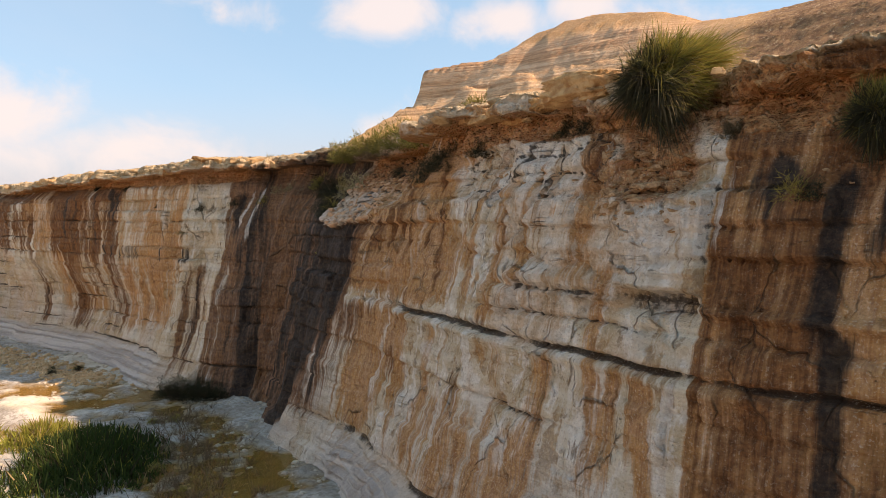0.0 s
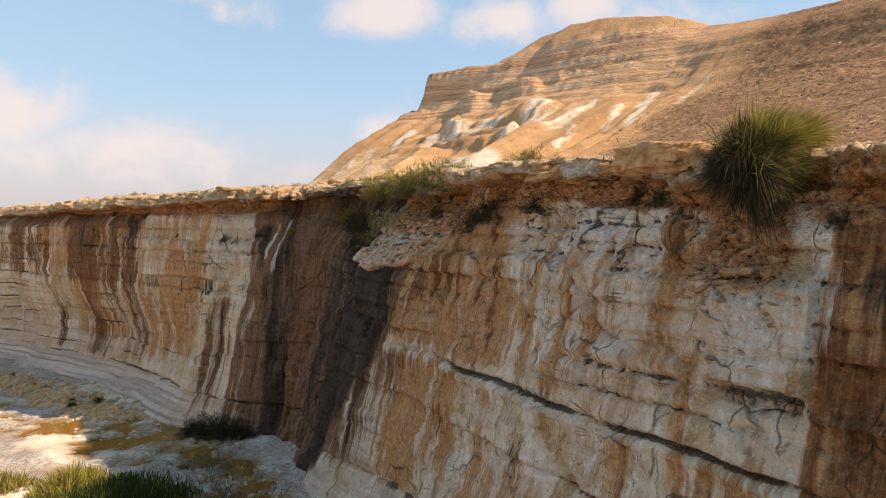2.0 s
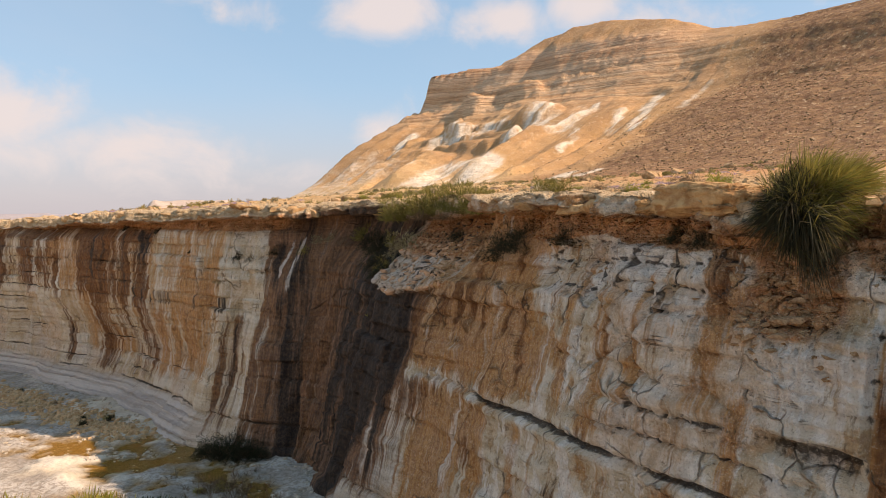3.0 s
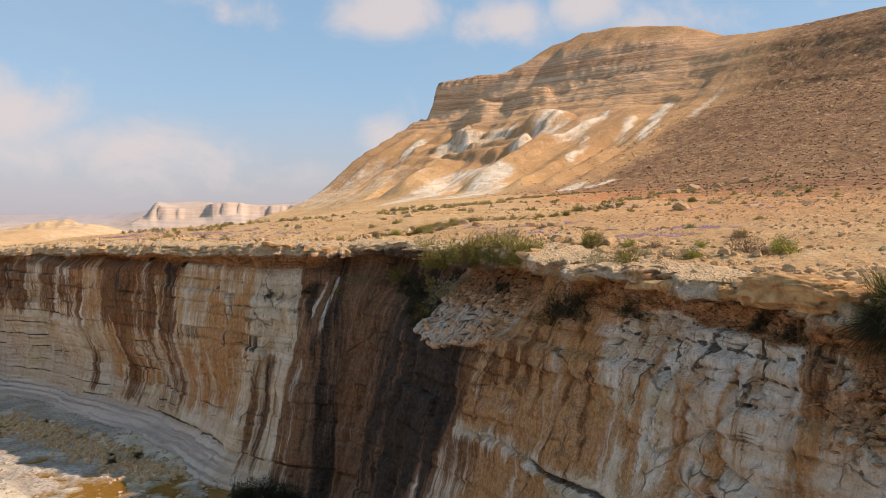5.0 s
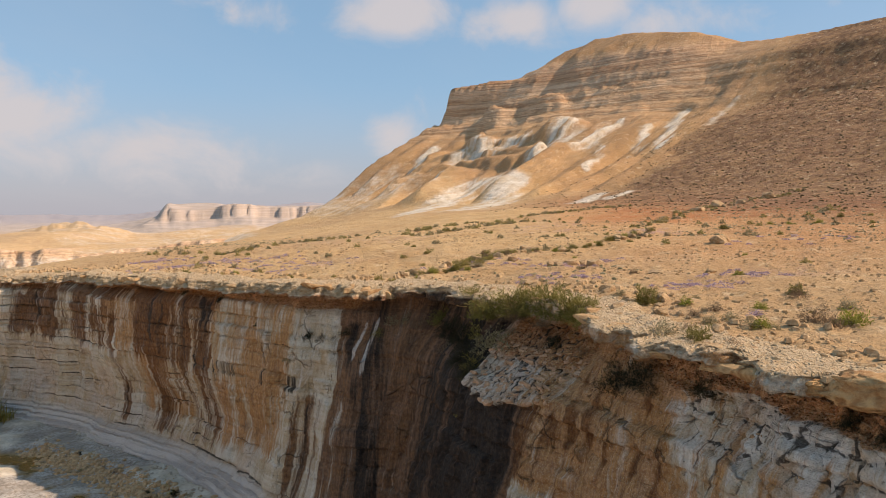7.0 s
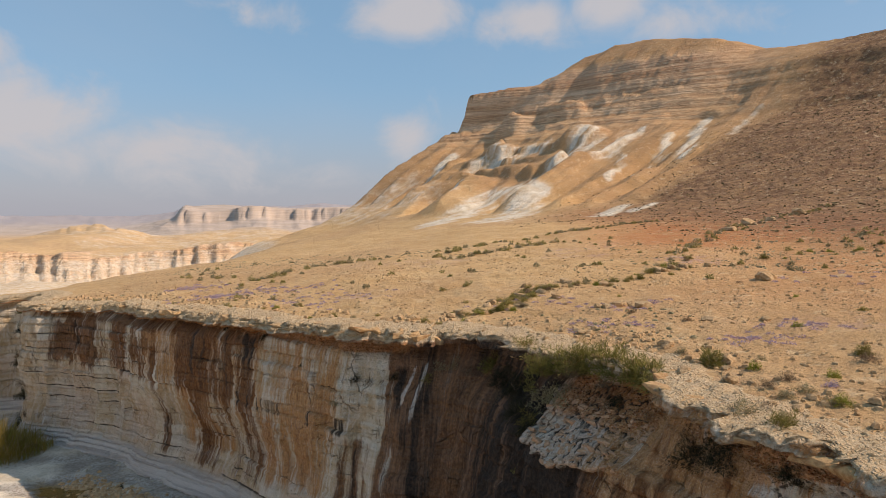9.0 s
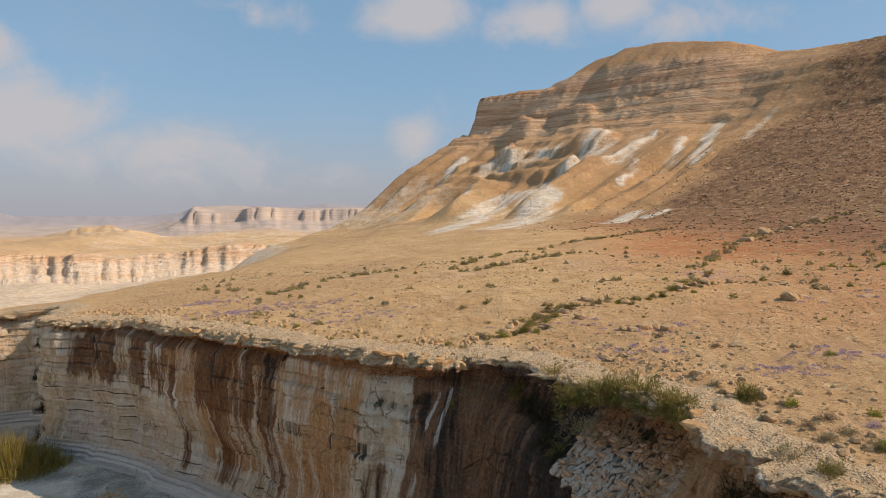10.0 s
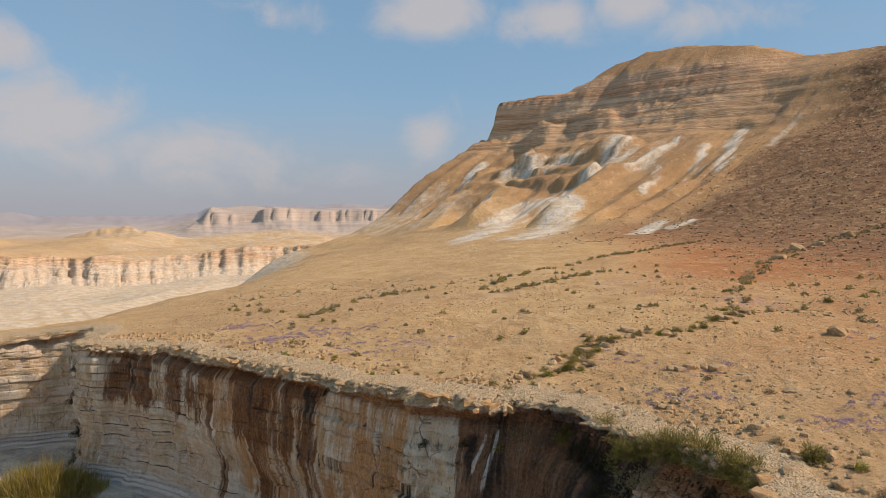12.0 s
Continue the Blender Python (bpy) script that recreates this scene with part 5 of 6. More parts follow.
LEAF = {
    "green": leaf_material("green_leaf", (0.26, 0.225, 0.05), (0.38, 0.32, 0.09), (0.31, 0.24, 0.09)),
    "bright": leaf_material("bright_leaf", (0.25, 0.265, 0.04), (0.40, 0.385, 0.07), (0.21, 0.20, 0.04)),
    "grey": leaf_material("grey_green_leaf", (0.31, 0.265, 0.14), (0.43, 0.37, 0.22), (0.28, 0.22, 0.12)),
    "brown": leaf_material("dry_twig", (0.18, 0.12, 0.07), (0.29, 0.21, 0.13), (0.14, 0.09, 0.055)),
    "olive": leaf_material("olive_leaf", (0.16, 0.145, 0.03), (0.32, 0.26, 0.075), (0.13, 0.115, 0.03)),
    # near-black leaves with shade in their colour, for hanging bushes and tussock sides
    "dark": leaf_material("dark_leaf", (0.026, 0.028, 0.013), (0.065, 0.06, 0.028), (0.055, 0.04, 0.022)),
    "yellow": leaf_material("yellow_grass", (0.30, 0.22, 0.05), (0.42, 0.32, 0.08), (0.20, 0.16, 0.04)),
    "tussock": leaf_material("sunny_tussock_leaf", (0.20, 0.19, 0.03), (0.36, 0.30, 0.06), (0.14, 0.14, 0.03)),
    "scrub": leaf_material("scrub_leaf", (0.13, 0.095, 0.045), (0.21, 0.155, 0.075), (0.17, 0.105, 0.055)),
    "pale": leaf_material("pale_olive_leaf", (0.29, 0.26, 0.075), (0.42, 0.36, 0.13), (0.35, 0.27, 0.12)),
    # dark reed leaf, the cliff's shade put into its colour
    "reed": leaf_material("shaded_reed_leaf", (0.03, 0.06, 0.012), (0.065, 0.10, 0.02), (0.04, 0.06, 0.015)),
    "straw": leaf_material("straw", (0.36, 0.27, 0.13), (0.50, 0.40, 0.22), (0.26, 0.18, 0.09)),
    "purple": leaf_material("purple_bloom", (0.42, 0.30, 0.40), (0.53, 0.42, 0.50), (0.46, 0.34, 0.30)),
}


def twigs(name, n, r, h, thick, mat, rng):
    """Thin three-sided branches that fan out from one foot."""
    v, f = [], []
    for _ in range(n):
        a, lean = rng.uniform(0, 2 * math.pi), rng.uniform(0.1, 1.1)
        d = np.array([math.cos(a) * math.sin(lean) * r, math.sin(a) * math.sin(lean) * r, math.cos(lean) * h]) * rng.uniform(0.7, 1.1)
        bend = d * 0.5 + np.array([rng.normal() * 0.06, rng.normal() * 0.06, 0.04 * h])
        k = len(v)
        for p, t in ((np.zeros(3), thick), (bend, thick * 0.7), (d, thick * 0.25)):
            for j in range(3):
                v.append(p + t * np.array([math.cos(j * 2.1), math.sin(j * 2.1), 0]))
        for ring in (0, 3):
            for j in range(3):
                f.append((k + ring + j, k + ring + (j + 1) % 3, k + ring + 3 + (j + 1) % 3, k + ring + 3 + j))
    return plain_mesh(name, v, f, mat)


def make_shrub(kind, seed, label, group, leaves=1500, leaf=0.055, width=0.018, rz=0.45, droop=0.2):
    """A desert shrub about a metre across: twigs and a ragged dome of small leaves."""
    rng = np.random.default_rng(seed)
    leaves = int(leaves * 0.72)
    ob = thing("shrub", label, "shrub", (0, 0, -400), group)
    under(ob, "twig_frame", twigs("twig_frame", 22, 0.42, rz * 0.8, 0.008, LEAF["brown"], rng))
    p, d = dome(leaves, 0.5, rz, rng)
    way = d + rng.normal(size=d.shape) * 0.8 + np.array([0, 0, 0.35])
    under(ob, "foliage", blades("foliage", p, way, rng.uniform(0.6, 1.4, leaves) * leaf, rng.uniform(0.6, 1.3, leaves) * width, rng.uniform(0, 1, leaves) * droop, LEAF[kind], rng))
    return ob


def set_down(ob, x, y, size, rng, z=None, flat=1.0):
    z = float(land(x, y)) - 0.03 if z is None else z
    m = Matrix.Translation((x, y, z)) @ Matrix.Rotation(rng.uniform(0, 6.28), 4, "Z") @ Matrix.Diagonal((size, size, size * flat, 1))
    return copy_thing(ob, m)


def retire(obs):
    for ob in obs:
        for o in (*ob.children_recursive, ob):
            bpy.data.objects.remove(o)


SHRUBS = {
    "grey": [make_shrub("grey", 11 + k, "low grey-green desert shrub on stony ground", "desert shrubs") for k in range(3)],
    "green": [make_shrub("green", 21 + k, "small green desert shrub on stony ground", "desert shrubs", 1500, 0.06) for k in range(3)],
    "bright": [make_shrub("bright", 31 + k, "bright green leafy shrub on the plateau", "desert shrubs", 1400, 0.07, 0.022) for k in range(2)],
    "brown": [make_shrub("brown", 41 + k, "dry brown twiggy shrub on stony ground", "desert shrubs", 1500, 0.075, 0.008) for k in range(3)],
    "olive": [make_shrub("olive", 51 + k, "olive broom shrub with upright green twigs", "rim bushes", 2400, 0.12, 0.011, 0.55, 0.15) for k in range(3)],
    # the wall's shade is put into the leaf colour of these bushes
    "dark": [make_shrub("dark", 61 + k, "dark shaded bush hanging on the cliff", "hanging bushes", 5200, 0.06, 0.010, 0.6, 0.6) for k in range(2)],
    "purple": [make_shrub("purple", 71 + k, "low purple-flowering cushion plant", "flowering cushions", 500, 0.07, 0.03, 0.35, 0.1) for k in range(2)],
    "yellow": [make_shrub("yellow", 81 + k, "yellow dry grass tuft on the cliff", "grass tufts", 500, 0.3, 0.014, 0.75, 0.6) for k in range(2)],
}
rng = np.random.default_rng(5)


def shrub(kind, x, y, size, z=None, flat=1.0):
    return set_down(SHRUBS[kind][rng.integers(len(SHRUBS[kind]))], x, y, size, rng, z, flat)


# shrubs that stand out near the rim
for kind, x, y, size in [("olive", 1.13, 20.9, 0.95), ("bright", 2.02, 20.2, 0.5), ("brown", 1.67, 18.6, 0.5), ("grey", 1.76, 17.8, 0.55), ("grey", 2.41, 18.2, 0.6), ("grey", 0.43, 16.9, 0.95), ("brown", 1.0, 17.0, 0.6),
                         ("olive", 0.75, 15.7, 0.8), ("bright", 2.7, 17.2, 0.6), ("grey", 2.5, 17.3, 0.6), ("brown", -0.26, 19.2, 0.4), ("brown", 2.3, 18.9, 0.6), ("purple", 3.2, 18.6, 0.5), ("bright", 3.6, 19.3, 0.5), ("bright", 4.6, 17.0, 0.9),
                         ("brown", 3.9, 17.2, 1.0), ("brown", 4.1, 16.8, 0.7), ("grey", 5.4, 18.5, 0.7), ("brown", 1.25, 15.2, 0.6), ("olive", 5.6, 21.5, 0.6), ("brown", 5.1, 20.4, 0.7)]:
    shrub(kind, x, y, size)
# the wash and the contour lines where water gathers
FAR = []
LINES = [([(-6.5, 28.9), (-4.0, 31.3), (-2.7, 33.8), (-1.2, 36.1), (1.9, 36.8), (5.7, 40), (8.2, 46.3), (13, 56), (21.8, 68.6), (34, 79)], 190, 0.7, 0.6), ([(4.6, 36.8), (7.8, 39.4), (14, 43.1), (18, 45)], 14, 0.6, 0.5),
         ([(-8, 53), (-4.3, 61), (2.6, 69), (8.9, 73.5), (16.4, 81.8)], 80, 0.6, 0.3), ([(-7.2, 51.7), (-3.4, 53.9), (2.5, 59.4)], 36, 0.6, 0.3), ([(-20, 45), (-18, 48.3), (-16.4, 52.6), (-10.3, 56.6), (0, 60)], 40, 0.6, 0.4),
         ([(-22, 38.9), (-16, 34.4), (-12, 31.6), (-9, 30.4)], 26, 0.5, 0.9), ([(17, 43), (19, 47), (24, 55)], 16, 0.7, 1.2)]
for pts, count, size, spread in LINES:
    line = catmull(pts, 20)
    for _ in range(count):
        px, py = line[rng.integers(len(line))] + rng.normal(size=2) * spread * 0.7
        kind, size_here = ("green", "bright", "grey", "brown", "green", "olive")[rng.integers(6)], size * rng.uniform(0.3, 0.95)
        if py < 46:
            shrub(kind, px, py, size_here)
        else:
            FAR.append((px, py, size_here))
# scattered over the plateau
placed = 0
while placed < 150:
    px, py = rng.uniform(-30, 26), rng.uniform(13, 62)
    if rim_distance(np.array([px]), np.array([py]))[0] < -0.6:
        kind, size_here = ("grey", "brown", "green", "bright", "green")[rng.integers(5)], rng.uniform(0.18, 0.5)
        if py < 34:
            shrub(kind, px, py, size_here)
        else:
            FAR.append((px, py, size_here))
        placed += 1
# flowering patches
BLOOM = []
for cx, cy, r in [(-22.3, 44, 1.3), (-19.3, 39.9, 1.2), (-14, 37.4, 2.2), (-0.8, 26.6, 0.9), (0.7, 30, 1.2), (3.8, 23.5, 0.9), (-2.3, 31.9, 1.1), (5.5, 25, 1.0), (12, 34, 1.5), (-17, 41, 1.5)]:
    for _ in range(5 if cy < 32 else 0):
        shrub("purple", cx + rng.normal() * r, cy + rng.normal() * r * 0.5, rng.uniform(0.3, 0.6), None, 0.45)
    BLOOM += [(cx + rng.normal() * r, cy + rng.normal() * r * 0.5, rng.uniform(0.2, 0.5)) for _ in range(46 if cy > 35 else 18)]


def on_wall(u, z):
    """The point of the face at arc length u and height z, with the way out of it."""
    i = int(np.argmin(np.abs(U - u)))
    k = int(np.argmin(np.abs(ZZ[i] - z)))
    return np.array([WX[i, k], WY[i, k], WZ[i, k]]), CN[i]


# bushes in the alcove and hanging on the wall
for kind, u, out_d, size in [("olive", 37.6, 0.15, 0.9), ("green", 36.8, 0.2, 1.0), ("brown", 36.1, 0.35, 1.0), ("green", 35.5, 0.3, 1.1), ("olive", 34.9, 0.35, 1.2), ("olive", 34.3, 0.3, 1.2), ("green", 33.8, 0.35, 1.1), ("olive", 33.2, 0.3, 1.25), ("olive", 32.7, 0.35, 1.2),
                             ("olive", 32.2, 0.4, 1.1), ("green", 31.8, 0.6, 0.9), ("brown", 34.6, 0.75, 0.9), ("olive", 35.8, 0.7, 0.9), ("brown", 38.4, 0.2, 0.9), ("bright", 33.5, 0.1, 0.8), ("bright", 35.2, 0.1, 0.7), ("brown", 33.0, 1.0, 0.5)]:
    i = int(np.searchsorted(U, u))
    px, py = RIM[i] + CN[i] * out_d
    shrub(kind, px, py, size * 1.25, ZTOP[i] - 0.28 - 0.35 * out_d)
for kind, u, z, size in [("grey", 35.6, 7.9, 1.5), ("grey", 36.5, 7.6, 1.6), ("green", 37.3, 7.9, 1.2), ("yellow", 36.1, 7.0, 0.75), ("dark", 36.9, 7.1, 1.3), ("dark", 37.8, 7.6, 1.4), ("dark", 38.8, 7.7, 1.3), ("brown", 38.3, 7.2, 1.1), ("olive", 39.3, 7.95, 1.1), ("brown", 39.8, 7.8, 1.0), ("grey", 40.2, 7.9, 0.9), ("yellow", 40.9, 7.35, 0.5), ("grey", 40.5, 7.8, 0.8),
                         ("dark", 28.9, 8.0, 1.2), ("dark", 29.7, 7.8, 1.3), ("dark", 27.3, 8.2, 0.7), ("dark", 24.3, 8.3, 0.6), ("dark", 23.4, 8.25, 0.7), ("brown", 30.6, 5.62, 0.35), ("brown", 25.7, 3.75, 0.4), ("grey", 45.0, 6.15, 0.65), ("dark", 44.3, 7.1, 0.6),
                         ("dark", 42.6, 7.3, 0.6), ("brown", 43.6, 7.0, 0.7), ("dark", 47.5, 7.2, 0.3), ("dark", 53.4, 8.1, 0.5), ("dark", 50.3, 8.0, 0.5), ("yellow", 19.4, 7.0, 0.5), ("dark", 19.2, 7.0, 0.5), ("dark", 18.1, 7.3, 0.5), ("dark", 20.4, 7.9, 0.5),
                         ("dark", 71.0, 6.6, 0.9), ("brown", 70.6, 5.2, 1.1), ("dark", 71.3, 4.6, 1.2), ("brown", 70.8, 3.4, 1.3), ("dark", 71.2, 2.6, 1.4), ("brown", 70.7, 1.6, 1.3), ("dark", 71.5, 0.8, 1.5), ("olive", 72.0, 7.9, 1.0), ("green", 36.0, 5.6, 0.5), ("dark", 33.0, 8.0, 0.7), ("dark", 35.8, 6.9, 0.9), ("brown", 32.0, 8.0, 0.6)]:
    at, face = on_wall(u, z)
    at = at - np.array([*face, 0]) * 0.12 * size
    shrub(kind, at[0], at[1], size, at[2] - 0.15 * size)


def make_tussock(at, r, h, seed, label):
    """A big grass tussock: arching green leaves, sunny and shaded sides put into leaf colour, dead leaves hanging
    below.
    """
    g = np.random.default_rng(seed)
    ob = thing("grass_tussock", label, "grass tussock", at, "grass tussocks")

    def tuft(count, centre, spread, lift, length, droop, wide, kind, part_name, note="", flat=1.0):
        """Leaves that spring from all over a mound, on the side that centre names."""
        d = g.normal(size=(count, 3)) * spread + np.array(centre)
        d /= np.linalg.norm(d, axis=1, keepdims=True)
        knot = np.floor(d * 3.6)
        seeds = np.sin(knot @ np.array([12.9, 78.2, 37.7]))[:, None] * np.array([437.5, 918.3, 263.9])
        sway = seeds - np.floor(seeds) - 0.5
        lobes = 1 + 0.34 * np.sin(d[:, 0] * 5.0 + seed) * np.sin(d[:, 2] * 4.0 + d[:, 1] * 3.0) + 0.55 * sway[:, 0]
        root = d * np.array([r * 0.54, r * 0.54, h * 0.42]) * (g.uniform(0.4, 1.0, count) * lobes)[:, None] + np.array([0, 0, h * 0.38])
        way = d * 0.85 + np.array([0.12, 0, lift]) + g.normal(size=(count, 3)) * 0.22 + sway * 1.1
        under(ob, part_name, blades(part_name, root, way, g.uniform(0.35, 1.25, count) * length * lobes, g.uniform(0.7, 1.4, count) * wide, g.uniform(0.2, 1.0, count) * droop, LEAF[kind], g), note)

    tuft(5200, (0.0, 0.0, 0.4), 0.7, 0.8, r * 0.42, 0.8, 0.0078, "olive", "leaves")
    # sun and shade painted by side: near-black to the left, yellow to the right
    tuft(3800, (-0.85, -0.2, 0.0), 0.5, 0.4, r * 0.40, 0.9, 0.0078, "dark", "shaded_leaves", "leaf blades coloured dark for the shaded side")
    tuft(5200, (0.8, -0.45, 0.4), 0.5, 0.8, r * 0.44, 0.5, 0.0078, "tussock", "sunny_leaves", "leaf blades coloured yellow-green for the sunlit side")
    tuft(3400, (0.9, -0.3, 0.5), 0.45, 0.8, r * 0.48, 0.45, 0.0078, "yellow", "yellow_leaves", "leaf tips coloured yellow for the sunlit side")
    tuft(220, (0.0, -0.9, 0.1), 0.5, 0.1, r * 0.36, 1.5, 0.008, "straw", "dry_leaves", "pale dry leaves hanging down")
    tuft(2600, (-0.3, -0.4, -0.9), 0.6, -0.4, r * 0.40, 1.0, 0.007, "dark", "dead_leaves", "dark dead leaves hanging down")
    return ob


at, face = on_wall(21.6, 8.3)
make_tussock(at + np.array([*face, 0.0]) * 0.22 + np.array([0.05, 0, 0.12]), 0.95, 1.1, 91, "huge dark green grass tussock on the cliff edge, its sunlit side coloured yellow")
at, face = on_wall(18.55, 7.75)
make_tussock(at + np.array([*face, 0]) * 0.1, 0.62, 0.6, 92, "drooping green grass tussock below the cliff edge, its sunlit side coloured yellow")

# ---- canyon floor plants ----
def make_reeds(label, cx, cy, rx, ry, turn, count, height, kinds, seed):
    g = np.random.default_rng(seed)
    ob = thing("reed_bed", label, "reeds", (cx, cy, 0), "", "stuff")
    for kind, share in kinds:
        n = int(count * share)
        q = g.normal(size=(n, 2)) * 0.5
        q = q * (1 + 0.25 * np.sin(3 * np.arctan2(q[:, 1], q[:, 0]) + seed))[:, None] + 0.06 * np.sin(q[:, ::-1] * 9 + seed)
        q = q[np.hypot(q[:, 0], q[:, 1]) < 1.1]
        n = len(q)
        px = q[:, 0] * rx * math.cos(turn) - q[:, 1] * ry * math.sin(turn)
        py = q[:, 0] * rx * math.sin(turn) + q[:, 1] * ry * math.cos(turn)
        z = floor_height(px + cx, py + cy)
        d = g.normal(size=(n, 3)) * 0.35 + np.array([0, 0, 1.0])
        tall = height * (1.1 - 0.7 * np.hypot(q[:, 0], q[:, 1])) * g.uniform(0.5, 1.15, n)
        under(ob, {"bright": "green_reeds", "reed": "tall_reeds", "dark": "low_reeds", "yellow": "yellow_reeds", "straw": "dry_reeds"}[kind], blades("reeds", np.stack([px, py, z], -1), d, tall, g.uniform(0.02, 0.045, n), g.uniform(0, 0.8, n), LEAF[kind], g))
    return ob


# reeds near the cliff take its shade as dark colour, sunlit ones bright leaves
make_reeds("dense reed bed on the canyon floor, coloured dark green for shade", -9.6, 18.3, 2.9, 1.9, 1.9, 9000, 1.05, (("reed", 0.78), ("dark", 0.15), ("bright", 0.05), ("straw", 0.02)), 101)
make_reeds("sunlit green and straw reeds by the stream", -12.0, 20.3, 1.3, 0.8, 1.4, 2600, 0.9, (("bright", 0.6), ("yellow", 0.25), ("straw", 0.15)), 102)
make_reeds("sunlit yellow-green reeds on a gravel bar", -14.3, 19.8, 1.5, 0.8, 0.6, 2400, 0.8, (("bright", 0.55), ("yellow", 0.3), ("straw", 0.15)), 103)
make_reeds("dry yellow reeds in the canyon bend", -32.3, 38.3, 3.2, 2.0, 0.5, 8000, 2.6, (("yellow", 0.75), ("straw", 0.15), ("bright", 0.1)), 104)
for _ in range(34):
    k = rng.uniform(0, 1)
    shrub(("green", "grey", "dark", "brown")[rng.integers(4)], -23 + 8.5 * k + rng.normal() * 0.5, 36.0 - 6.0 * k + rng.normal() * 0.4 - 1.2, rng.uniform(0.25, 0.6), 0.1, 0.8)
for _ in range(16):
    k = rng.uniform(0, 1)
    shrub(("green", "grey", "brown")[rng.integers(3)], -9.5 + 3.2 * k + rng.normal() * 0.4, 22.6 - 7 * k + rng.normal() * 0.5, rng.uniform(0.25, 0.55), 0.08, 0.9)
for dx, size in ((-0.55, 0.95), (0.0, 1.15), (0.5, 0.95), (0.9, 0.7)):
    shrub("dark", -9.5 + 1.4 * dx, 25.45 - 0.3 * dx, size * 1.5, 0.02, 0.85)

# ---- stones ----
def rock_mesh(seed, sx, sy, sz, mat, points=22, square=0.5):
    """An angular stone: the hull of scattered points, squared off towards a block."""
    g = np.random.default_rng(seed)
    p = g.normal(size=(points, 3))
    p /= np.linalg.norm(p, axis=1, keepdims=True)
    p = p * (1 - square) + np.clip(p * 1.7, -1, 1) * square
    p *= np.array([sx, sy, sz]) * g.uniform(0.85, 1.1, (points, 1)) * 0.5
    bm = bmesh.new()
    for v in p:
        bm.verts.new(v)
    bmesh.ops.convex_hull(bm, input=bm.verts)
    bmesh.ops.delete(bm, geom=[v for v in bm.verts if not v.link_faces], context="VERTS")
    bmesh.ops.bevel(bm, geom=bm.edges[:], offset=0.03 * min(sx, sy, sz), segments=1, affect="EDGES")
    me = bpy.data.meshes.new("rock")
    bm.to_mesh(me)
    bm.free()
    me.materials.append(mat)
    return me


PALE = plain("pale_river_stone", ((0.34, 0.28, 0.21), (0.52, 0.46, 0.36), (0.62, 0.57, 0.48)), 5.0, 0.9, 0.6)
ROCKS = [rock_mesh(200 + k, 1, 0.8, 0.62, STONE) for k in range(9)]
SLABS = [rock_mesh(230 + k, 1.0, 0.75, 0.30, CONGLOMERATE if k % 3 else STONE, 26, 0.75) for k in range(9)]


def rock(x, y, size, z=None, label="weathered tan limestone rock on the plateau", mesh=None, squash=1.0):
    ob = new("rock", mesh or ROCKS[rng.integers(len(ROCKS))])
    z = float(land(x, y)) + 0.08 * size if z is None else z
    ob.matrix_world = Matrix.Translation((x, y, z)) @ Euler((rng.normal() * 0.2, rng.normal() * 0.2, rng.uniform(0, 6.28))).to_matrix().to_4x4() @ Matrix.Diagonal((size, size * rng.uniform(0.8, 1.1), size * squash, 1))
    return tagged(ob, label, "rock", "loose rocks")


for _ in range(170):
    i = rng.integers(int(np.searchsorted(RIM_U, 17)), int(np.searchsorted(RIM_U, 70)))
    px, py = RIM_P[i] - RIM_N[i] * rng.uniform(-0.15, 2.2)
    rock(px, py, rng.uniform(0.10, 0.36) * (1.0 if rng.uniform() < 0.85 else 1.5), None, "weathered tan limestone rock near the cliff edge")
for _ in range(70):
    px, py = (catmull(LINES[0][0], 20)[rng.integers(180)] + rng.normal(size=2) * 0.9)
    rock(px, py, rng.uniform(0.15, 0.6))
for px, py, size in [(0.5, 30.0, 0.6), (0.8, 30.1, 0.45), (1.5, 29.8, 0.75), (0.1, 29.7, 0.5), (-0.3, 29.8, 0.4), (1.1, 30.3, 0.5), (8.25, 34.2, 0.95), (8.6, 34.3, 0.6), (17, 62, 1.2), (21, 68, 1.4), (29, 75, 1.6), (24, 70, 1.0), (5, 26.5, 0.4), (3.1, 26.9, 0.5)]:
    rock(px, py, size)
rock(-8.0, 28.35, 0.75, 8.55, "pale limestone boulder wedged under the cliff edge")
# broken stones bedded in the soft ground under the cap, and in the fallen mass
CHALK_STONE = plain("chalk_stone", ((0.36, 0.18, 0.08), (0.56, 0.36, 0.19), (0.64, 0.48, 0.32)), 5.0, 0.95, 1.0)
PINK_STONE = plain("pink_chalk", ((0.47, 0.25, 0.13), (0.67, 0.40, 0.235), (0.72, 0.48, 0.31)), 5.0, 0.95, 0.9)
BEDDED = [rock_mesh(270 + k, 1, 0.8, 0.42, CHALK_STONE, 13, 0.55) for k in range(8)]
FALLEN = [rock_mesh(280 + k, 1, 0.8, 0.5, PINK_STONE, 20, 0.45) for k in range(8)]


def bed_in(u, z, size, meshes, name, sunk=0.2):
    at, face = on_wall(u, z)
    ob = under(cliff, name, meshes[rng.integers(len(meshes))])
    at = at - np.array([*face, 0]) * size * sunk
    ob.matrix_world = Matrix.Translation(at) @ Euler((rng.normal() * 0.25, rng.normal() * 0.25, math.atan2(face[0], -face[1]) + rng.normal() * 0.5)).to_matrix().to_4x4() @ Matrix.Diagonal((size, size * 0.8, size * rng.uniform(0.5, 1.0), 1))


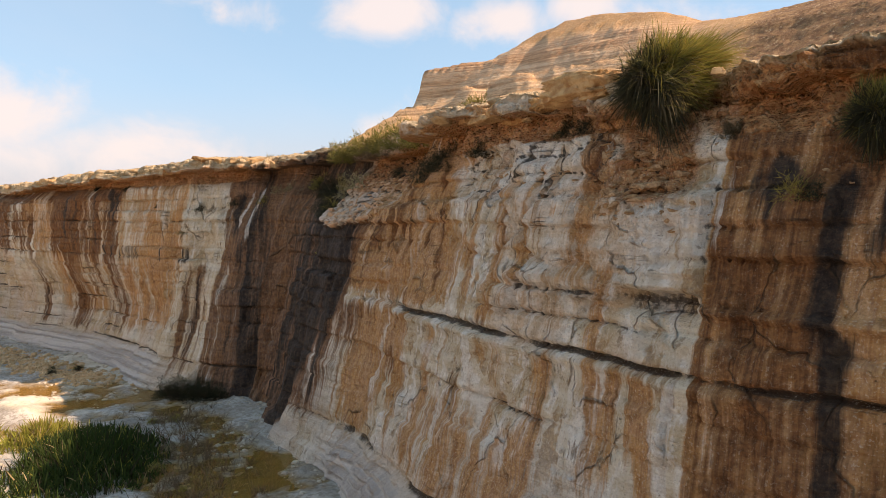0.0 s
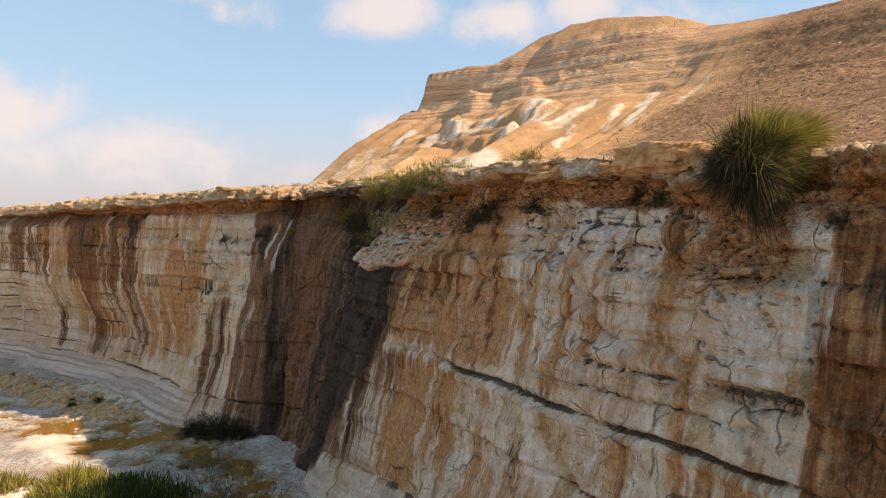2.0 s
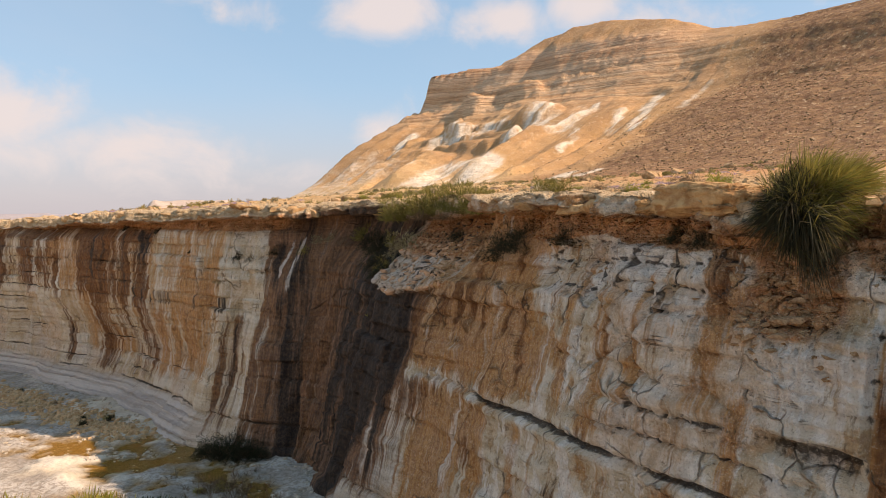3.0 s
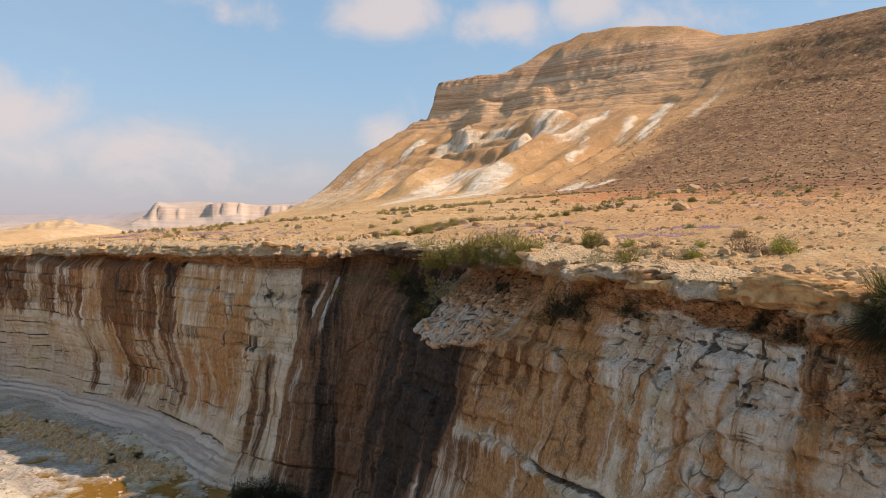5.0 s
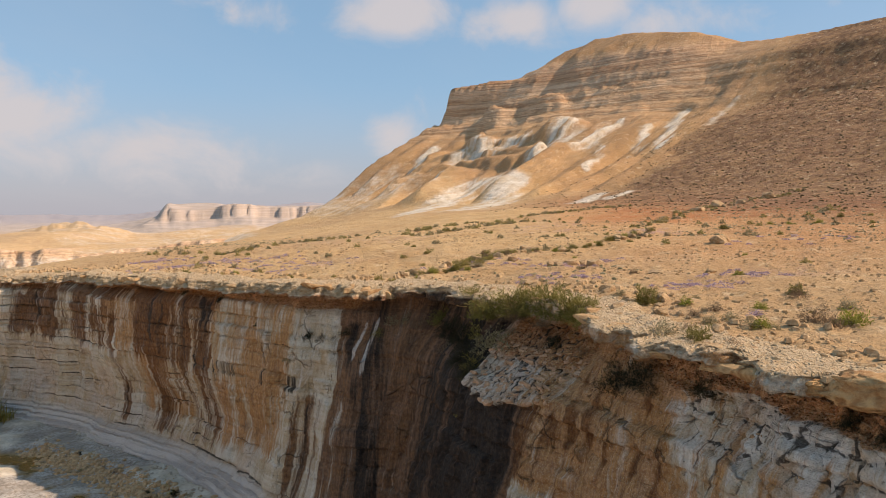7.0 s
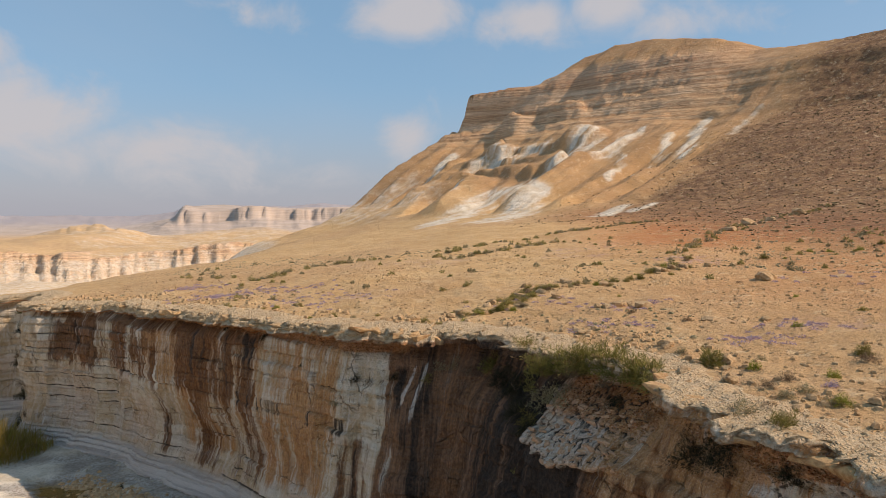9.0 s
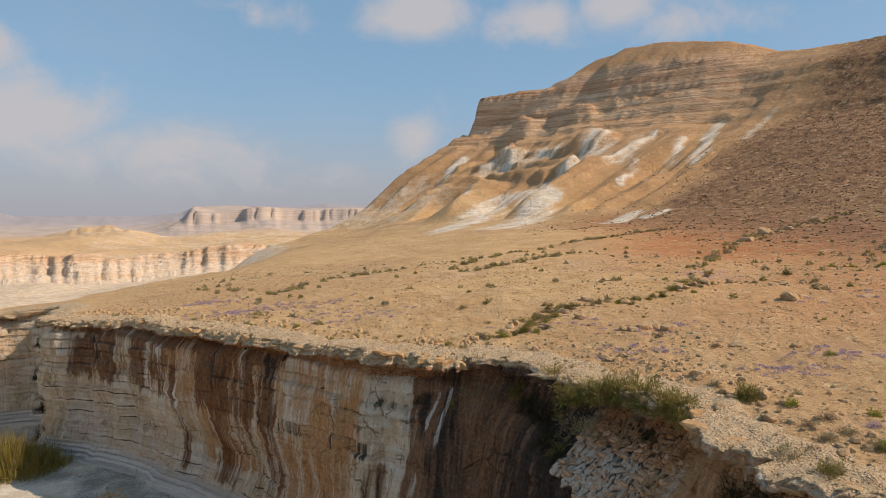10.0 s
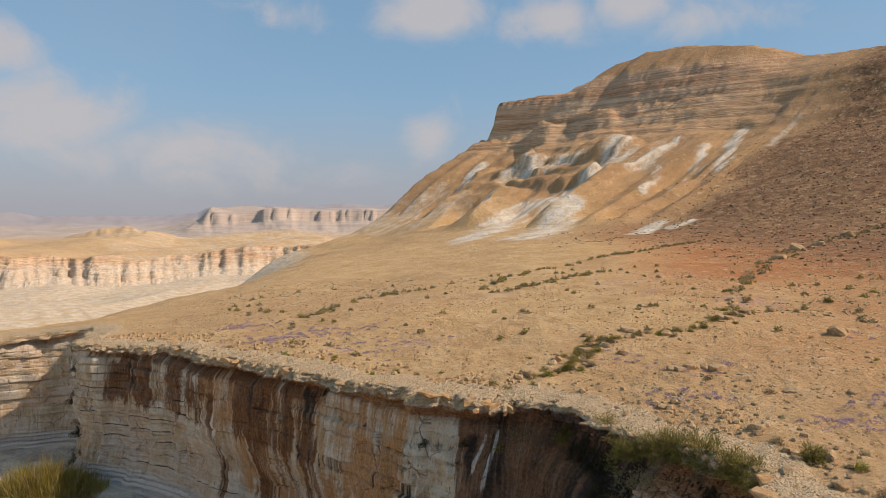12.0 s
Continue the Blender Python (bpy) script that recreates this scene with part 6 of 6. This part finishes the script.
for _ in range(80):
    u, k = rng.uniform(17.5, 30.8), rng.uniform(0, 1)
    bed_in(u, 8.3 - 1.2 * k * k, rng.uniform(0.12, 0.38), BEDDED, "bedded_stone", 0.38)
for _ in range(90):
    bed_in(rng.normal(21.8, 0.65), rng.normal(7.3, 0.38), rng.uniform(0.12, 0.34), BEDDED, "bedded_stone")
for _ in range(170):
    u = rng.uniform(31.7, 35.6)
    bed_in(u, rng.uniform(6.45 + 0.22 * abs(u - 33.8), 7.9), rng.uniform(0.12, 0.38), FALLEN, "fallen_stone")
# slabs of the broken cap, along the lip
for k in range(120):
    i = int(np.searchsorted(U, 16.5 + 54 * (k + rng.uniform(0, 1)) / 120))
    out_d = rng.uniform(-0.35, 0.1)
    px, py = RIM[i] + CN[i] * (float(out_by[i, 0]) + out_d)
    ob = under(cliff, "caprock_slab", SLABS[rng.integers(len(SLABS))])
    size = rng.uniform(0.45, 1.05) * (1.0 if U[i] > 25.5 else 0.6)
    ob.matrix_world = Matrix.Translation((px, py, ZTOP[i] - rng.uniform(0.0, 0.28) - (0.0 if U[i] > 25.5 else 0.1))) @ Euler((rng.normal() * 0.08, rng.normal() * 0.08, math.atan2(CN[i][0], -CN[i][1]) + rng.normal() * 0.3)).to_matrix().to_4x4() @ Matrix.Diagonal((size, size * rng.uniform(0.7, 1.0), size * rng.uniform(0.6, 1.2), 1))
# the long tan block that stands above the lip
def lump_mesh(name, size, seed, mat, rough=0.10):
    """A rough weathered lump: a ball squared off, dented by noise at three scales."""
    bm = bmesh.new()
    bmesh.ops.create_icosphere(bm, subdivisions=5, radius=1.0)
    for p in bm.verts:
        c = p.co
        c.x, c.y, c.z = (math.copysign(abs(q) ** 0.6, q) for q in c)
        k = 1 + rough * (noise.noise(c * 1.5 + Vector((seed, 0, 0))) * 1.6 + noise.noise(c * 4 + Vector((0, seed, 0))) * 0.9 + noise.noise(c * 11) * 0.7 + noise.noise(c * 24) * 0.3)
        p.co = Vector((c.x * size[0], c.y * size[1], c.z * size[2])) * 0.5 * k
    me = bpy.data.meshes.new(name)
    bm.to_mesh(me)
    bm.free()
    me.materials.append(mat)
    me.polygons.foreach_set("use_smooth", np.full(len(me.polygons), True))
    return me


for u, size, z, push in ((23.3, (1.9, 0.9, 0.52), 8.95, -0.15), (24.9, (0.8, 0.6, 0.3), 8.85, 0.1)):
    i = int(np.searchsorted(U, u))
    ob = tagged(new("boulder", lump_mesh("boulder", size, u, CONGLOMERATE, 0.16)), "tan block of weathered conglomerate on the cliff edge", "boulder", "cap blocks")
    ob.matrix_world = Matrix.Translation((*(RIM[i] + CN[i] * push), z)) @ Matrix.Rotation(math.atan2(-CN[i][0], CN[i][1]) + math.pi, 4, "Z")
retire([o for group in SHRUBS.values() for o in group])


def joined_shrubs(name, label, category, places, kind, leaves, leaf, flat, seed):
    """Many small plants in one mesh, each a dome of leaves."""
    g = np.random.default_rng(seed)
    roots, ways = [], []
    for x, y, size in places:
        p, d = dome(leaves, 0.5, 0.55 * flat, g)
        roots.append(p * size + np.array([x, y, float(land(x, y))]))
        ways.append(d + g.normal(size=d.shape) * 0.5)
    roots, ways = np.concatenate(roots), np.concatenate(ways)
    n = len(roots)
    return tagged(new(name, blades(name, roots, ways, g.uniform(0.6, 1.4, n) * leaf, g.uniform(0.5, 1.2, n) * leaf * 0.4, g.uniform(0, 0.3, n), LEAF[kind], g)), label, category, kind="stuff")


joined_shrubs("distant_shrubs", "small green and grey shrubs across the plateau", "shrubs", FAR[::2], "pale", 70, 0.13, 1.0, 401)
joined_shrubs("distant_dry_shrubs", "small dry grey-brown shrubs across the plateau", "shrubs", FAR[1::2], "grey", 70, 0.13, 1.0, 402)
joined_shrubs("distant_blooms", "patches of low purple flowers on the plateau", "flowers", BLOOM, "purple", 60, 0.06, 0.35, 403)


# what nobody could count: pebbles, tufts on the far slopes
def scatter_mesh(name, pts, sizes, mat, seed, tall=0.7):
    """Many small five-cornered lumps in one mesh."""
    g = np.random.default_rng(seed)
    n = len(pts)
    a = np.arange(5) * 2 * math.pi / 5
    ring = np.stack([np.cos(a), np.sin(a), np.zeros(5)], -1)[None] * g.uniform(0.6, 1.2, (n, 5, 1))
    mid = ring * 0.75 + np.array([0, 0, 0.6 * tall]) * g.uniform(0.6, 1.2, (n, 5, 1))
    apex = np.concatenate([g.normal(size=(n, 1, 2)) * 0.2, np.full((n, 1, 1), tall)], 2)
    v = (np.concatenate([ring - np.array([0, 0, 0.2]), mid, apex], 1) * sizes[:, None, None] + pts[:, None, :]).reshape(-1, 3)
    faces = []
    for k in range(n):
        b = k * 11
        for j in range(5):
            q = (j + 1) % 5
            faces.append((b + j, b + q, b + 5 + q, b + 5 + j))
            faces.append((b + 5 + j, b + 5 + q, b + 10))
    return plain_mesh(name, v, faces, mat)


g = np.random.default_rng(77)
px, py = g.uniform(-32, 24, 26000), 12 + 48 * g.uniform(0, 1, 26000) ** 1.7
ok = (rim_distance(px, py) < -0.3) & (fbm(px * 0.25, py * 0.25, 3, 301) > 0.05 - 0.5 * g.uniform(0, 1, len(px)) ** 3)
px, py = px[ok], py[ok]
tagged(new("pebbles", scatter_mesh("pebbles", np.stack([px, py, land(px, py)], -1), 0.02 + 0.09 * g.uniform(0, 1, len(px)) ** 3, STONE, 1)), "loose tan pebbles strewn over the plateau", "pebbles", kind="stuff")
i = g.integers(int(np.searchsorted(RIM_U, 17)), int(np.searchsorted(RIM_U, 72)), 2600)
px, py = (RIM_P[i] - RIM_N[i] * (-0.1 + 3.2 * g.uniform(0, 1, (2600, 1)) ** 1.6)).T
tagged(new("rim_rubble", scatter_mesh("rim_rubble", np.stack([px, py, land(px, py) + 0.03], -1), 0.02 + 0.17 * g.uniform(0, 1, len(px)) ** 4, STONE, 6)), "broken tan rubble along the cliff edge", "rubble", kind="stuff")
px, py = g.uniform(-30, 24, 5000), 13 + 55 * g.uniform(0, 1, 5000) ** 1.4
ok = (rim_distance(px, py) < -0.3) & (fbm(px * 0.12, py * 0.12, 3, 303) > 0.12)
px, py = px[ok], py[ok]
tagged(new("dry_tufts", scatter_mesh("dry_tufts", np.stack([px, py, land(px, py)], -1), g.uniform(0.04, 0.12, len(px)), LEAF["grey"], 2)), "tiny dry plant tufts over the plateau", "tufts", kind="stuff")
px, py = g.uniform(0, 120, 24000), g.uniform(42, 170, 24000)
hw, hs = hill_coords(px, py)
ok = (hs < 16 - 22 * g.uniform(0, 1, len(px))) & (hw > -26 + 44 * g.uniform(0, 1, len(px)) ** 1.5) & (hw < 62) & (fbm(px * 0.06, py * 0.06, 3, 305) > -0.3)
px, py = px[ok], py[ok]
tagged(new("hillside_tufts", scatter_mesh("hillside_tufts", np.stack([px, py, land(px, py)], -1), 0.06 + 0.15 * g.uniform(0, 1, len(px)) ** 2, LEAF["scrub"], 3)), "small dark shrubs dotted over the stony hillside", "tufts", kind="stuff")
px, py = g.uniform(-26, -3, 11000), g.uniform(12, 38, 11000)
fd = rim_distance(px, py)
ok = (fd > 0.3) & ((fd < 3.4) | (fbm(px * 0.3, py * 0.3, 3, 307) > 0.0))
px, py = px[ok], py[ok]
tagged(new("river_stones", scatter_mesh("river_stones", np.stack([px, py, floor_height(px, py)], -1), 0.02 + 0.12 * g.uniform(0, 1, len(px)) ** 4, PALE, 4, 0.5)), "pale rounded stones on the canyon floor", "stones", kind="stuff")

k = g.uniform(0, 1, 2600)
px, py = -25 + 11 * k + g.normal(size=2600) * 0.55, 36.2 - 7.6 * k + g.normal(size=2600) * 0.45 - 0.9
tagged(new("bank_stones", scatter_mesh("bank_stones", np.stack([px, py, floor_height(px, py)], -1), 0.03 + 0.17 * g.uniform(0, 1, 2600) ** 3, STONE, 7, 0.6)), "grey and tan stones banked along the cliff foot", "stones", kind="stuff")
k = g.uniform(0, 1, 380)
px, py = -9.0 + 3.6 * k + g.normal(size=380) * 0.8, 23.4 - 8 * k + g.normal(size=380) * 0.6
roots = np.repeat(np.stack([px, py, floor_height(px, py)], -1), 9, 0) + g.normal(size=(3420, 3)) * np.array([0.06, 0.06, 0.0])
tagged(new("bank_grass", blades("bank_grass", roots, g.normal(size=(3420, 3)) * 0.45 + np.array([0, 0, 1.0]), g.uniform(0.15, 0.5, 3420), g.uniform(0.008, 0.02, 3420), g.uniform(0, 0.8, 3420), LEAF["brown"], g)), "dry brown and grey stalks on the stream bank", "grass", kind="stuff")
